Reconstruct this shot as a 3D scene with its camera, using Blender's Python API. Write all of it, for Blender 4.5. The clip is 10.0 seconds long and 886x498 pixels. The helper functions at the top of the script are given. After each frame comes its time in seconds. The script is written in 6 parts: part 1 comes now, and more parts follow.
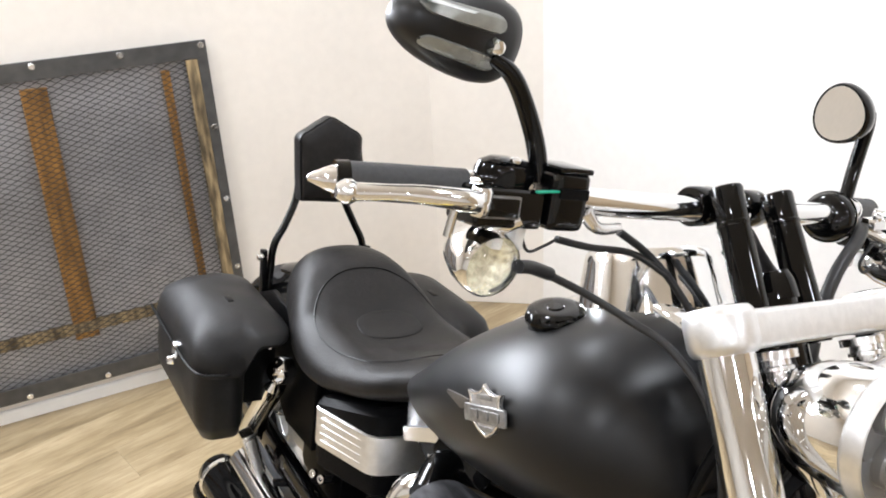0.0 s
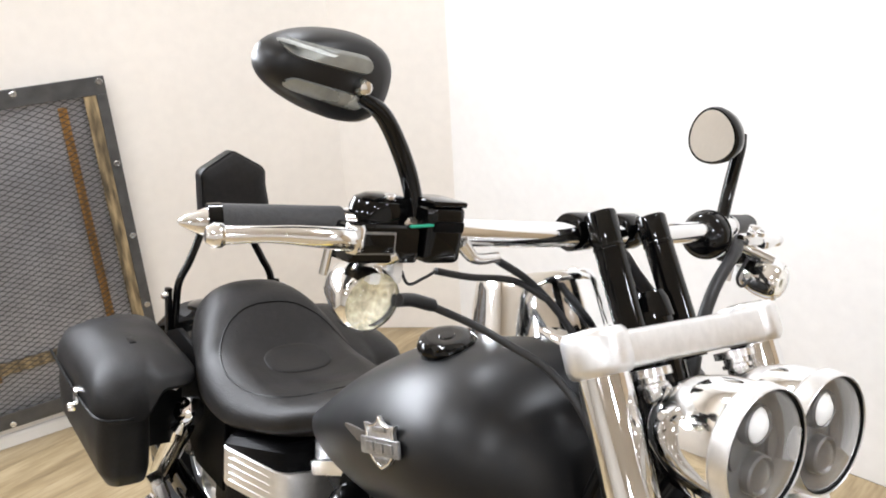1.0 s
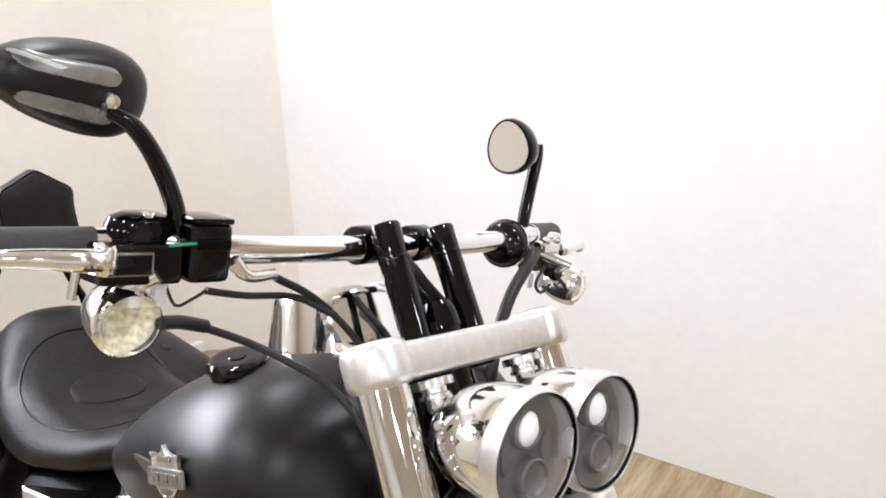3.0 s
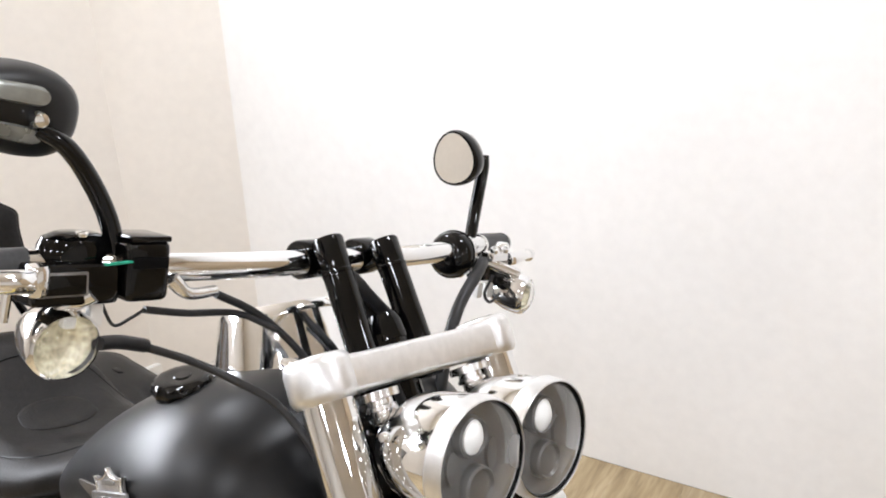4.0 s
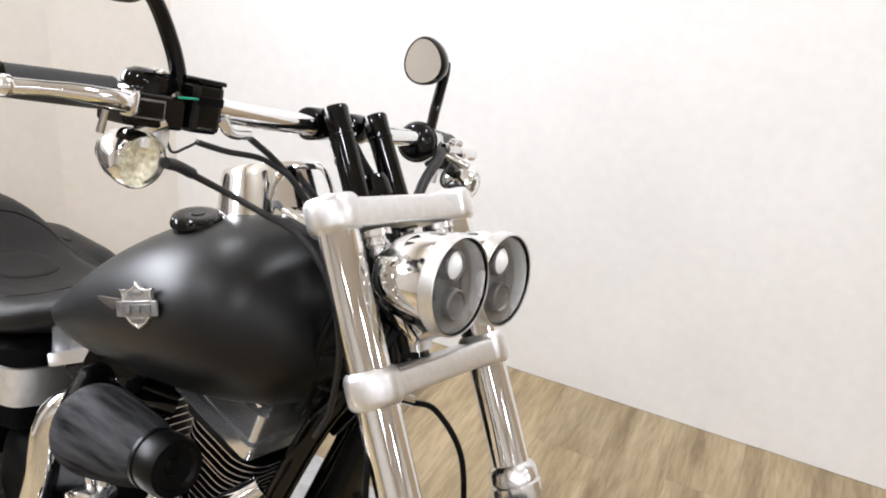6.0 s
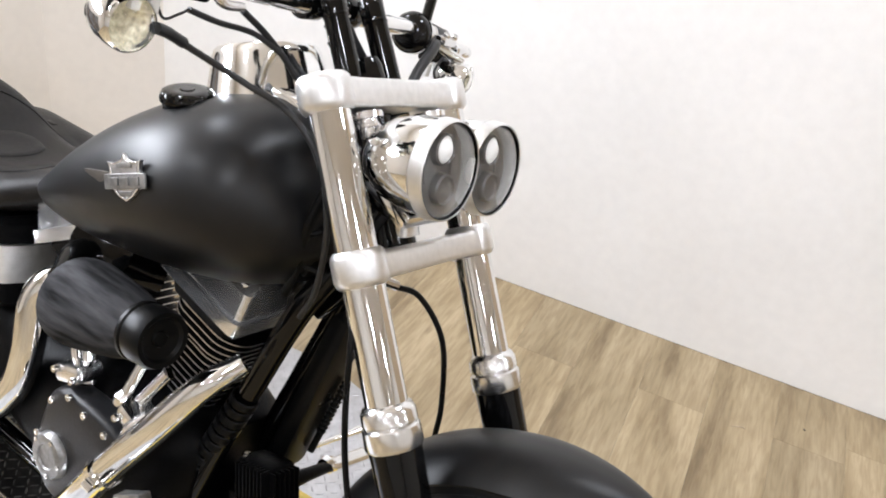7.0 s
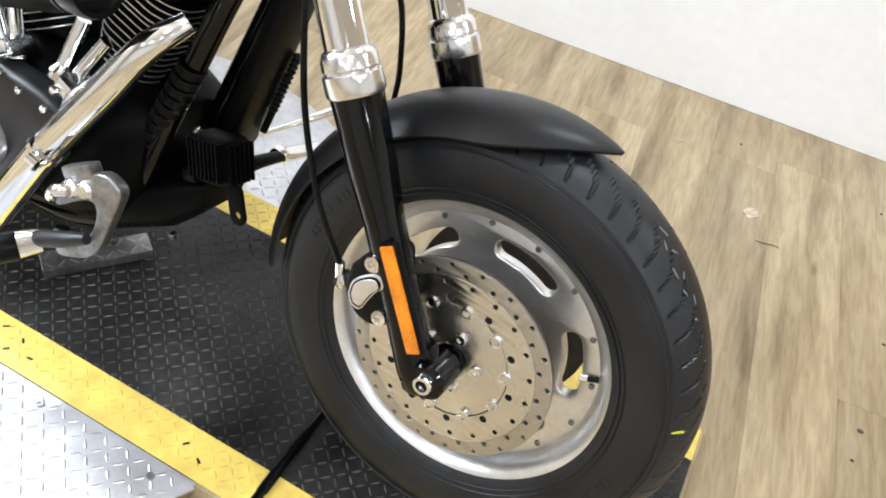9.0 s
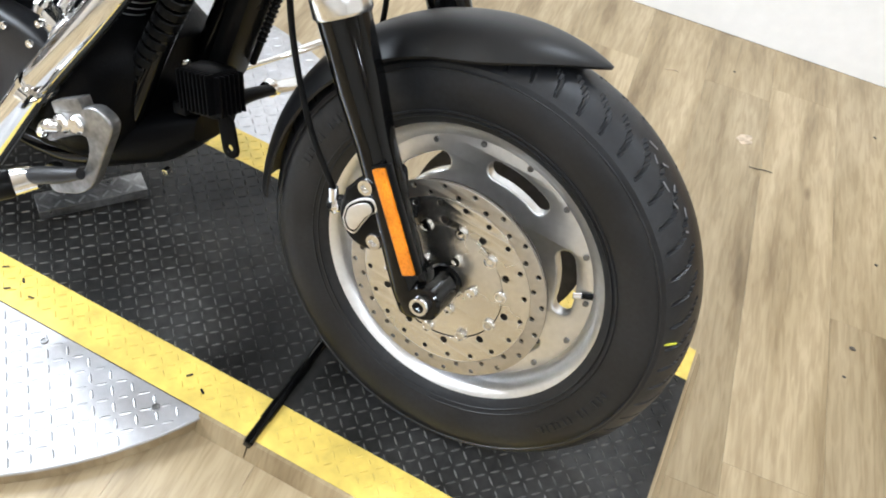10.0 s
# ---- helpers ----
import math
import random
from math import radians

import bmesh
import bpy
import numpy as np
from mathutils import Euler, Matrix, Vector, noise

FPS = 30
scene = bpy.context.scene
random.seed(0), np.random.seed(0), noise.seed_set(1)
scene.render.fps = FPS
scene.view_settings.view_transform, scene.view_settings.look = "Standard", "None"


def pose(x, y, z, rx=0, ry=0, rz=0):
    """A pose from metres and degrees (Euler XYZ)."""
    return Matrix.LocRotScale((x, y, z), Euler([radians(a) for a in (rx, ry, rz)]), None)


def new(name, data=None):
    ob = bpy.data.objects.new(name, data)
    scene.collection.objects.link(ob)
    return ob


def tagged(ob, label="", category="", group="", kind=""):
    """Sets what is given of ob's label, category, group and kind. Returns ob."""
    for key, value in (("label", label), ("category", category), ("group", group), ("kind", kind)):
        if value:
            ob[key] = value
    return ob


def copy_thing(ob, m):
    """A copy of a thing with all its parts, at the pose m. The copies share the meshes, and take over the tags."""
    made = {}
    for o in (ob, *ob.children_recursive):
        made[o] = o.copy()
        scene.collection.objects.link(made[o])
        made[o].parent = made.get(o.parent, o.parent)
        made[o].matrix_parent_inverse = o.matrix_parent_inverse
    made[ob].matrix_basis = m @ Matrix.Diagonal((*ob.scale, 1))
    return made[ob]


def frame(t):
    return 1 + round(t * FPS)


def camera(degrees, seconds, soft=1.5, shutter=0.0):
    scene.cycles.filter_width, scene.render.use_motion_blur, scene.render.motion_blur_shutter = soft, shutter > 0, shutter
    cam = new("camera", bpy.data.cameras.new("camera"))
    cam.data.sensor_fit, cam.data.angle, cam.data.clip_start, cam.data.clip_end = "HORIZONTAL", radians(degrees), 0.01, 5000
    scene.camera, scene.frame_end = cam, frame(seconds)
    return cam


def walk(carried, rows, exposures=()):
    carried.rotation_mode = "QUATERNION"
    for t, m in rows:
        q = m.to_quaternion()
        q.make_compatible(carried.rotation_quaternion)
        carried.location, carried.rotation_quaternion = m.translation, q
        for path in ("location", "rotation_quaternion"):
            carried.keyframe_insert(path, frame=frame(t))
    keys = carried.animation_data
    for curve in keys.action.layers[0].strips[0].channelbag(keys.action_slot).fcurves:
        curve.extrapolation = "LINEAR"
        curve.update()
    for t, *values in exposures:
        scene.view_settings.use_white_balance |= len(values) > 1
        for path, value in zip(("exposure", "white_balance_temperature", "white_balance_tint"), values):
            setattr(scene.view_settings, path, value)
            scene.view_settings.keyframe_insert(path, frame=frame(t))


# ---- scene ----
from mathutils.bvhtree import BVHTree

cam = camera(55.944, 10.0, soft=1.9)
PATH = [
    (0.0, 0.0245, -0.5346, 1.4455, 60.721, -24.036, -3.076),
    (0.5, 0.0507, -0.5151, 1.4560, 58.219, -23.264, -3.290),
    (1.0, 0.0569, -0.4989, 1.4583, 55.291, -22.748, -3.457),
    (1.5, 0.0662, -0.4771, 1.4581, 52.208, -22.512, -3.189),
    (2.0, 0.0856, -0.4626, 1.4532, 49.722, -22.460, -2.411),
    (2.5, 0.1005, -0.4414, 1.4542, 47.156, -22.197, -2.042),
    (3.0, 0.1065, -0.4245, 1.4506, 45.366, -22.206, -1.673),
    (3.2, 0.1100, -0.4180, 1.4510, 44.694, -22.093, -1.900),
    (4.3, 0.1360, -0.4120, 1.4470, 42.478, -21.197, -2.300),
    (4.5, 0.1458, -0.4137, 1.4520, 42.949, -21.409, -2.404),
    (5.0, 0.1710, -0.4774, 1.4628, 41.225, -20.449, -1.741),
    (5.5, 0.1671, -0.5960, 1.4612, 36.750, -22.811, 2.493),
    (5.7, 0.1730, -0.6350, 1.4530, 35.207, -23.522, 4.200),
    (6.8, 0.1840, -0.6890, 1.4130, 31.866, -29.402, 9.000),
    (7.0, 0.1932, -0.6883, 1.4032, 31.647, -30.162, 9.527),
    (7.5, 0.2066, -0.6930, 1.3683, 30.050, -33.682, 10.347),
    (8.0, 0.2178, -0.7022, 1.3360, 27.687, -37.291, 11.689),
    (8.5, 0.2174, -0.7254, 1.2981, 24.288, -40.609, 14.104),
    (9.0, 0.2208, -0.7536, 1.2611, 21.940, -44.300, 15.045),
    (9.5, 0.2377, -0.7765, 1.2387, 20.584, -46.304, 15.900),
    (10.0, 0.2449, -0.7760, 1.2452, 20.455, -47.647, 14.498),
]


def eye_pose(x, y, z, yaw, pitch, roll):
    return pose(x, y, z, 90 + pitch, 0, yaw) @ pose(0, 0, 0, 0, 0, roll)


walk(cam, [(t, eye_pose(*row)) for t, *row in PATH], exposures=[(0.0, -0.14, 6200, 11), (3.0, -0.28, 6250, 12), (5.5, -0.37, 6250, 12), (7.0, -0.28, 6150, 12), (8.5, -0.05, 5950, 9), (10.0, 0.08, 5850, 7)])

# ---- world and lamps ----
world = bpy.data.worlds.new("world")
scene.world = world
world.use_nodes = True
world.node_tree.nodes["Background"].inputs[0].default_value = (1.0, 0.97, 0.92, 1)
world.node_tree.nodes["Background"].inputs[1].default_value = 0.0

ROOM = pose(-2.82, 0.958, 0, 0, 0, 11.5)     # x along the long white wall, -y into the room
CEIL = 2.65
BACK = pose(-2.394, 0.934, 0, 0, 0, -93.44)   # x along the back wall into the room, y out of it
BIKE = pose(0, 0, 0.357, -12.82, 0, 0)      # front axle; leaning on its stand
DECK = pose(0, 0, 0, 0, 0, 5.3)             # the turntable and its strip


def area_lamp(name, m, sx, sy, power, colour):
    data = bpy.data.lights.new(name, "AREA")
    data.shape, data.size, data.size_y, data.energy, data.color = "RECTANGLE", sx, sy, power, colour
    ob = new(name, data)
    ob.matrix_world = m
    return ob


LIGHTS = [("wall_light", BACK @ pose(1.80, 0.07, 1.66, 80, 0, 0), 1.5, 0.52, 84)]
LIGHTS += [("ceiling_light", ROOM @ pose(1.0 + 1.7 * k, -0.80 - 2.0 * j, CEIL - 0.035), 0.20, 0.20, 16) for k in range(4) for j in range(3)]
for kind, place, wide, deep, watts in LIGHTS:
    area_lamp("lamp", place, wide, deep, watts, (0.95, 0.975, 1.012))


# ---- materials ----
def material(name, colour, rough=0.5, metal=0.0, grain=0.0, grain_scale=60.0, blotch=0.0, blotch_scale=4.0,
             bump=0.0, bump_scale=80.0, coat=0.0, rough_var=0.0, stretch=(1, 1, 1), per_piece=0.0, specular=0.5, sheen=0.0):
    """A surface with fine grain, broad blotches, relief, uneven gloss and a shade of its own for each piece."""
    m = bpy.data.materials.new(name)
    m.use_nodes = True
    nt = m.node_tree
    b = nt.nodes["Principled BSDF"]
    b.inputs["Base Color"].default_value = (*colour, 1)
    b.inputs["Roughness"].default_value = rough
    b.inputs["Metallic"].default_value = metal
    b.inputs["Coat Weight"].default_value = coat
    b.inputs["Specular IOR Level"].default_value = specular
    b.inputs["Sheen Weight"].default_value = sheen
    b.inputs["Sheen Roughness"].default_value = 0.35
    co = nt.nodes.new("ShaderNodeTexCoord")
    mp = nt.nodes.new("ShaderNodeMapping")
    mp.inputs["Scale"].default_value = stretch
    nt.links.new(co.outputs["Object"], mp.inputs["Vector"])

    def noise_node(scale, detail=4):
        n = nt.nodes.new("ShaderNodeTexNoise")
        n.inputs["Scale"].default_value = scale
        n.inputs["Detail"].default_value = detail
        nt.links.new(mp.outputs[0], n.inputs["Vector"])
        return n.outputs["Fac"]

    def ranged(socket, lo, hi, a=0.3, z=0.7):
        r = nt.nodes.new("ShaderNodeMapRange")
        r.inputs["From Min"].default_value, r.inputs["From Max"].default_value = a, z
        r.inputs["To Min"].default_value, r.inputs["To Max"].default_value = lo, hi
        nt.links.new(socket, r.inputs["Value"])
        return r.outputs[0]

    def times(a, c):
        n = nt.nodes.new("ShaderNodeMath")
        n.operation = "MULTIPLY"
        nt.links.new(a, n.inputs[0])
        nt.links.new(c, n.inputs[1])
        return n.outputs[0]

    value = None
    if grain:
        value = ranged(noise_node(grain_scale), 1 - grain, 1 + grain)
    if blotch:
        v = ranged(noise_node(blotch_scale, 3), 1 - blotch, 1 + blotch)
        value = times(value, v) if value else v
    if per_piece:
        info = nt.nodes.new("ShaderNodeObjectInfo")
        v = ranged(info.outputs["Random"], 1 - per_piece, 1 + per_piece, 0, 1)
        value = times(value, v) if value else v
    if value:
        mix = nt.nodes.new("ShaderNodeVectorMath")
        mix.operation = "SCALE"
        mix.inputs[0].default_value = colour
        nt.links.new(value, mix.inputs["Scale"])
        nt.links.new(mix.outputs[0], b.inputs["Base Color"])
    if rough_var:
        nt.links.new(ranged(noise_node(9, 5), max(rough - rough_var, 0.01), rough + rough_var), b.inputs["Roughness"])
    if bump:
        bp = nt.nodes.new("ShaderNodeBump")
        bp.inputs["Strength"].default_value = bump
        bp.inputs["Distance"].default_value = 0.002
        nt.links.new(noise_node(bump_scale, 6), bp.inputs["Height"])
        nt.links.new(bp.outputs[0], b.inputs["Normal"])
    return m


CHROME = material("chrome", (0.84, 0.845, 0.85), 0.07, 1.0, rough_var=0.035, grain=0.03, grain_scale=14)
SATIN = material("satin_aluminium", (0.80, 0.80, 0.80), 0.36, 1.0, grain=0.05, grain_scale=90, bump=0.10, bump_scale=300, rough_var=0.05)
CAST = material("bright_cast_metal", (0.80, 0.80, 0.80), 0.22, 1.0, grain=0.05, grain_scale=60, rough_var=0.07)
ROTOR = material("brake_rotor_steel", (0.50, 0.47, 0.42), 0.46, 1.0, grain=0.06, grain_scale=120, rough_var=0.05)
ROTORFACE = material("polished_rotor_steel", (0.72, 0.70, 0.66), 0.26, 1.0, grain=0.05, grain_scale=120, rough_var=0.06)
DENIM = material("matte_black_paint", (0.0028, 0.0028, 0.0032), 0.40, 0.0, grain=0.15, grain_scale=400, blotch=0.1, rough_var=0.03, specular=0.38)
GLOSS = material("gloss_black_paint", (0.0022, 0.0022, 0.0022), 0.06, 0.0, rough_var=0.04, specular=0.30)
CASE = material("black_wrinkle_metal", (0.0025, 0.0025, 0.0028), 0.40, 0.0, grain=0.3, grain_scale=200, bump=0.3, bump_scale=260, specular=0.07)
DARK = material("black_plastic", (0.0035, 0.0035, 0.0035), 0.34, 0.0, grain=0.2, grain_scale=120, rough_var=0.1, specular=0.13)
RUBBER = material("tyre_rubber", (0.0098, 0.0104, 0.0120), 0.42, 0.0, grain=0.3, grain_scale=150, blotch=0.45, blotch_scale=8, bump=0.15, bump_scale=200, rough_var=0.08, specular=0.40)
COVERGREY = material("grey_black_engine_paint", (0.0085, 0.0085, 0.0095), 0.42, 0.0, grain=0.25, grain_scale=200, blotch=0.2, bump=0.2, bump_scale=260, specular=0.36)
CABLE = material("grey_black_cable_sleeve", (0.016, 0.016, 0.017), 0.42, 0.0, grain=0.2, grain_scale=120, specular=0.4)
GRIP = material("grip_rubber", (0.032, 0.032, 0.033), 0.6, 0.0, grain=0.15, grain_scale=200, bump=0.2, bump_scale=400)
LEATHER = material("black_leather", (0.0085, 0.0076, 0.0071), 0.48, 0.0, grain=0.25, grain_scale=90, blotch=0.5, blotch_scale=9, bump=0.4, bump_scale=240, rough_var=0.14, specular=0.24)
BAGHIDE = material("saddlebag_leather", (0.0075, 0.0071, 0.0069), 0.46, 0.0, grain=0.25, grain_scale=120, blotch=0.3, blotch_scale=7, bump=0.3, bump_scale=260, rough_var=0.08, specular=0.25)
FILTER = material("grey_filter_gauze", (0.034, 0.034, 0.036), 0.75, 0.0, grain=0.75, grain_scale=60, stretch=(0.15, 1, 1), blotch=0.5, blotch_scale=16, bump=0.4, bump_scale=120, specular=0.03)
AMBER = material("amber_reflector", (0.66, 0.20, 0.004), 0.14, 0.0, coat=0.5, grain=0.2, grain_scale=260, blotch=0.3, blotch_scale=30)
YELLOW = material("yellow_tape", (0.72, 0.535, 0.115), 0.40, 0.0, grain=0.14, grain_scale=40, blotch=0.22, blotch_scale=6)
PLATE = material("bare_tread_plate", (0.50, 0.50, 0.515), 0.48, 1.0, grain=0.10, grain_scale=50, blotch=0.14, blotch_scale=7, rough_var=0.1)
BLACKPLATE = material("black_tread_plate", (0.0200, 0.0193, 0.0180), 0.46, 0.0, grain=0.4, grain_scale=60, blotch=0.75, blotch_scale=5, rough_var=0.15, specular=0.27)
WORNTOP = material("polished_tread_lozenge", (0.072, 0.070, 0.066), 0.36, 0.25, grain=0.6, grain_scale=45, blotch=0.8, blotch_scale=5, rough_var=0.1)
WHITE = material("white_wall_paint", (0.85, 0.835, 0.815), 0.6, 0.0, grain=0.02, grain_scale=30, blotch=0.035, blotch_scale=1.4, bump=0.06, bump_scale=150)
# white wall paint with weaker, warmer light put into its colour
DIMWHITE = material("dimmed_white_wall_paint", (0.83, 0.785, 0.725), 0.6, 0.0, grain=0.02, grain_scale=30, blotch=0.035, blotch_scale=1.4, bump=0.06, bump_scale=150)
TRIM = material("white_trim_paint", (0.82, 0.81, 0.78), 0.4, 0.0, grain=0.03, grain_scale=20, blotch=0.04)
SHOPWALL = material("tan_shop_wall", (0.42, 0.325, 0.215), 0.8, 0.0, grain=0.03, grain_scale=20, blotch=0.04, blotch_scale=2)
NEARWALL = material("pale_shop_wall", (0.72, 0.69, 0.64), 0.8, 0.0, grain=0.03, grain_scale=20, blotch=0.04, blotch_scale=2)
CEILPAINT = material("pale_tan_ceiling_paint", (0.66, 0.605, 0.53), 0.8, 0.0, grain=0.03, grain_scale=60, blotch=0.03)
STUD = material("brown_timber", (0.31, 0.155, 0.036), 0.6, 0.0, grain=0.35, grain_scale=18, stretch=(6, 6, 0.6), blotch=0.4, blotch_scale=5)
RAWPLY = material("pale_weathered_timber", (0.22, 0.165, 0.090), 0.7, 0.0, grain=0.5, grain_scale=16, stretch=(4, 4, 0.7), blotch=0.8, blotch_scale=14)
GALV = material("grey_sheet_metal", (0.40, 0.395, 0.41), 0.5, 0.1, grain=0.1, grain_scale=20, blotch=0.3, blotch_scale=2)
STEELBAR = material("dark_steel_frame", (0.10, 0.10, 0.10), 0.45, 0.5, grain=0.2, grain_scale=25, blotch=0.2)
MESHSTEEL = material("expanded_steel", (0.045, 0.043, 0.042), 0.5, 0.2, grain=0.2, grain_scale=30)
BADGE = material("pewter_badge", (0.55, 0.55, 0.56), 0.3, 0.9, grain=0.2, grain_scale=150, bump=0.4, bump_scale=160)
DULL = material("dull_grey_cast", (0.27, 0.27, 0.27), 0.36, 0.85, grain=0.2, grain_scale=120, blotch=0.3, blotch_scale=25, rough_var=0.12)
GREEN = material("green_seal", (0.02, 0.35, 0.22), 0.5)
LEAF = material("dry_leaf", (0.56, 0.45, 0.33), 0.7, 0.0, grain=0.3, grain_scale=80)
PRISM = material("signal_reflector", (0.82, 0.77, 0.60), 0.22, 0.55, grain=0.45, grain_scale=170, bump=0.9, bump_scale=140)
SILVER = material("polished_rocker_metal", (0.76, 0.77, 0.79), 0.18, 0.9, grain=0.05, grain_scale=60, rough_var=0.07)
CHALK = material("grey_chalk", (0.16, 0.16, 0.165), 0.8, grain=0.3, grain_scale=300)
PAINTEND = material("paint_mark_yellow", (0.55, 0.55, 0.03), 0.6)


def glass_material(name, colour, rough=0.02):
    m = bpy.data.materials.new(name)
    m.use_nodes = True
    b = m.node_tree.nodes["Principled BSDF"]
    b.inputs["Base Color"].default_value = (*colour, 1)
    b.inputs["Roughness"].default_value = rough
    b.inputs["Transmission Weight"].default_value = 1.0
    b.inputs["IOR"].default_value = 1.45
    return m


GLASS = glass_material("clear_glass", (0.97, 0.97, 0.96))
MIRROR = material("mirror_glass", (0.86, 0.86, 0.85), 0.01, 1.0)


def glow_material(name, colour, strength):
    m = bpy.data.materials.new(name)
    m.use_nodes = True
    b = m.node_tree.nodes["Principled BSDF"]
    b.inputs["Base Color"].default_value = (0.8, 0.8, 0.8, 1)
    b.inputs["Emission Color"].default_value = (*colour, 1)
    b.inputs["Emission Strength"].default_value = strength
    return m


LAMPGLOW = glow_material("lit_diffuser", (0.96, 0.98, 1.0), 10.0)
LAMPGREY = material("lamp_interior_grey", (0.105, 0.107, 0.110), 0.30, 0.3, grain=0.2, grain_scale=40)
INLAY = material("grey_metal_inlay", (0.27, 0.28, 0.265), 0.30, 0.55, grain=0.12, grain_scale=90, rough_var=0.05)
# rotor steel with shade in its colour; also the streak, twig and crumbs
SHADED = material("dark_steel_and_shade", (0.10, 0.09, 0.08), 0.5, 0.7, grain=0.2, grain_scale=60)


def wood_material():
    """Pale vinyl planks with brown streaks that run along each plank."""
    m = bpy.data.materials.new("pale_plank")
    m.use_nodes = True
    nt = m.node_tree
    b = nt.nodes["Principled BSDF"]
    co = nt.nodes.new("ShaderNodeTexCoord")
    info = nt.nodes.new("ShaderNodeObjectInfo")
    shift = nt.nodes.new("ShaderNodeVectorMath")
    shift.operation = "MULTIPLY_ADD"
    shift.inputs[1].default_value = (9.0, 31.0, 3.0)
    nt.links.new(info.outputs["Random"], shift.inputs[0])
    nt.links.new(co.outputs["Object"], shift.inputs[2])

    def streak(scale, sx, sy, detail):
        mp = nt.nodes.new("ShaderNodeMapping")
        mp.inputs["Scale"].default_value = (sx, sy, 1)
        nt.links.new(shift.outputs[0], mp.inputs["Vector"])
        n = nt.nodes.new("ShaderNodeTexNoise")
        n.inputs["Scale"].default_value = scale
        n.inputs["Detail"].default_value = detail
        n.inputs["Distortion"].default_value = 0.6
        nt.links.new(mp.outputs[0], n.inputs["Vector"])
        return n.outputs["Fac"]

    ramp = nt.nodes.new("ShaderNodeValToRGB")
    el = ramp.color_ramp.elements
    el[0].position, el[0].color = 0.30, (0.205, 0.148, 0.080, 1)
    el[1].position, el[1].color = 0.66, (0.455, 0.362, 0.225, 1)
    e = el.new(0.45)
    e.color = (0.352, 0.272, 0.158, 1)
    nt.links.new(streak(2.2, 6.0, 0.8, 5), ramp.inputs[0])
    ramp2 = nt.nodes.new("ShaderNodeValToRGB")
    el = ramp2.color_ramp.elements
    el[0].position, el[0].color = 0.36, (0.58, 0.52, 0.45, 1)
    el[1].position, el[1].color = 0.60, (1, 1, 1, 1)
    nt.links.new(streak(13, 9, 0.9, 8), ramp2.inputs[0])
    mul = nt.nodes.new("ShaderNodeMix")
    mul.data_type, mul.blend_type = "RGBA", "MULTIPLY"
    mul.inputs[0].default_value = 0.5
    nt.links.new(ramp.outputs[0], mul.inputs[6])
    nt.links.new(ramp2.outputs[0], mul.inputs[7])
    knots = nt.nodes.new("ShaderNodeValToRGB")
    el = knots.color_ramp.elements
    el[0].position, el[0].color = 0.0, (0.30, 0.24, 0.19, 1)
    el[1].position, el[1].color = 0.10, (1, 1, 1, 1)
    kmap = nt.nodes.new("ShaderNodeMapping")
    kmap.inputs["Scale"].default_value = (9, 3.2, 1)
    nt.links.new(shift.outputs[0], kmap.inputs["Vector"])
    cells = nt.nodes.new("ShaderNodeTexVoronoi")
    cells.inputs["Scale"].default_value = 1.0
    nt.links.new(kmap.outputs[0], cells.inputs["Vector"])
    nt.links.new(cells.outputs["Distance"], knots.inputs[0])
    spot = nt.nodes.new("ShaderNodeMix")
    spot.data_type, spot.blend_type = "RGBA", "MULTIPLY"
    spot.inputs[0].default_value = 0.8
    nt.links.new(mul.outputs[2], spot.inputs[6])
    nt.links.new(knots.outputs[0], spot.inputs[7])
    tone = nt.nodes.new("ShaderNodeMapRange")
    tone.inputs["To Min"].default_value, tone.inputs["To Max"].default_value = 0.88, 1.10
    nt.links.new(info.outputs["Random"], tone.inputs["Value"])
    sc = nt.nodes.new("ShaderNodeVectorMath")
    sc.operation = "SCALE"
    nt.links.new(spot.outputs[2], sc.inputs[0])
    nt.links.new(tone.outputs[0], sc.inputs["Scale"])
    nt.links.new(sc.outputs[0], b.inputs["Base Color"])
    b.inputs["Roughness"].default_value = 0.33
    bp = nt.nodes.new("ShaderNodeBump")
    bp.inputs["Strength"].default_value = 0.25
    bp.inputs["Distance"].default_value = 0.002
    nt.links.new(streak(14, 10, 0.9, 6), bp.inputs["Height"])
    nt.links.new(bp.outputs[0], b.inputs["Normal"])
    return m


PLANK = wood_material()


# ---- mesh helpers ----
def finish(name, bm, mat, parent=None, label="", smooth=True, angle=35):
    bmesh.ops.recalc_face_normals(bm, faces=bm.faces)
    me = bpy.data.meshes.new(name)
    for f in bm.faces:
        f.smooth = smooth
    if smooth:
        for e in bm.edges:
            if len(e.link_faces) == 2 and e.calc_face_angle(0) > radians(angle):
                e.smooth = False
    bm.to_mesh(me)
    bm.free()
    me.materials.append(mat)
    ob = new(name, me)
    if parent:
        ob.parent = parent
    if label:
        ob["label"] = label
    if mat == GLASS:
        ob.visible_shadow = False
    return ob


def part(name, bm, mat, parent, label="", smooth=True, angle=35):
    return finish(name, bm, mat, parent, label, smooth, angle)


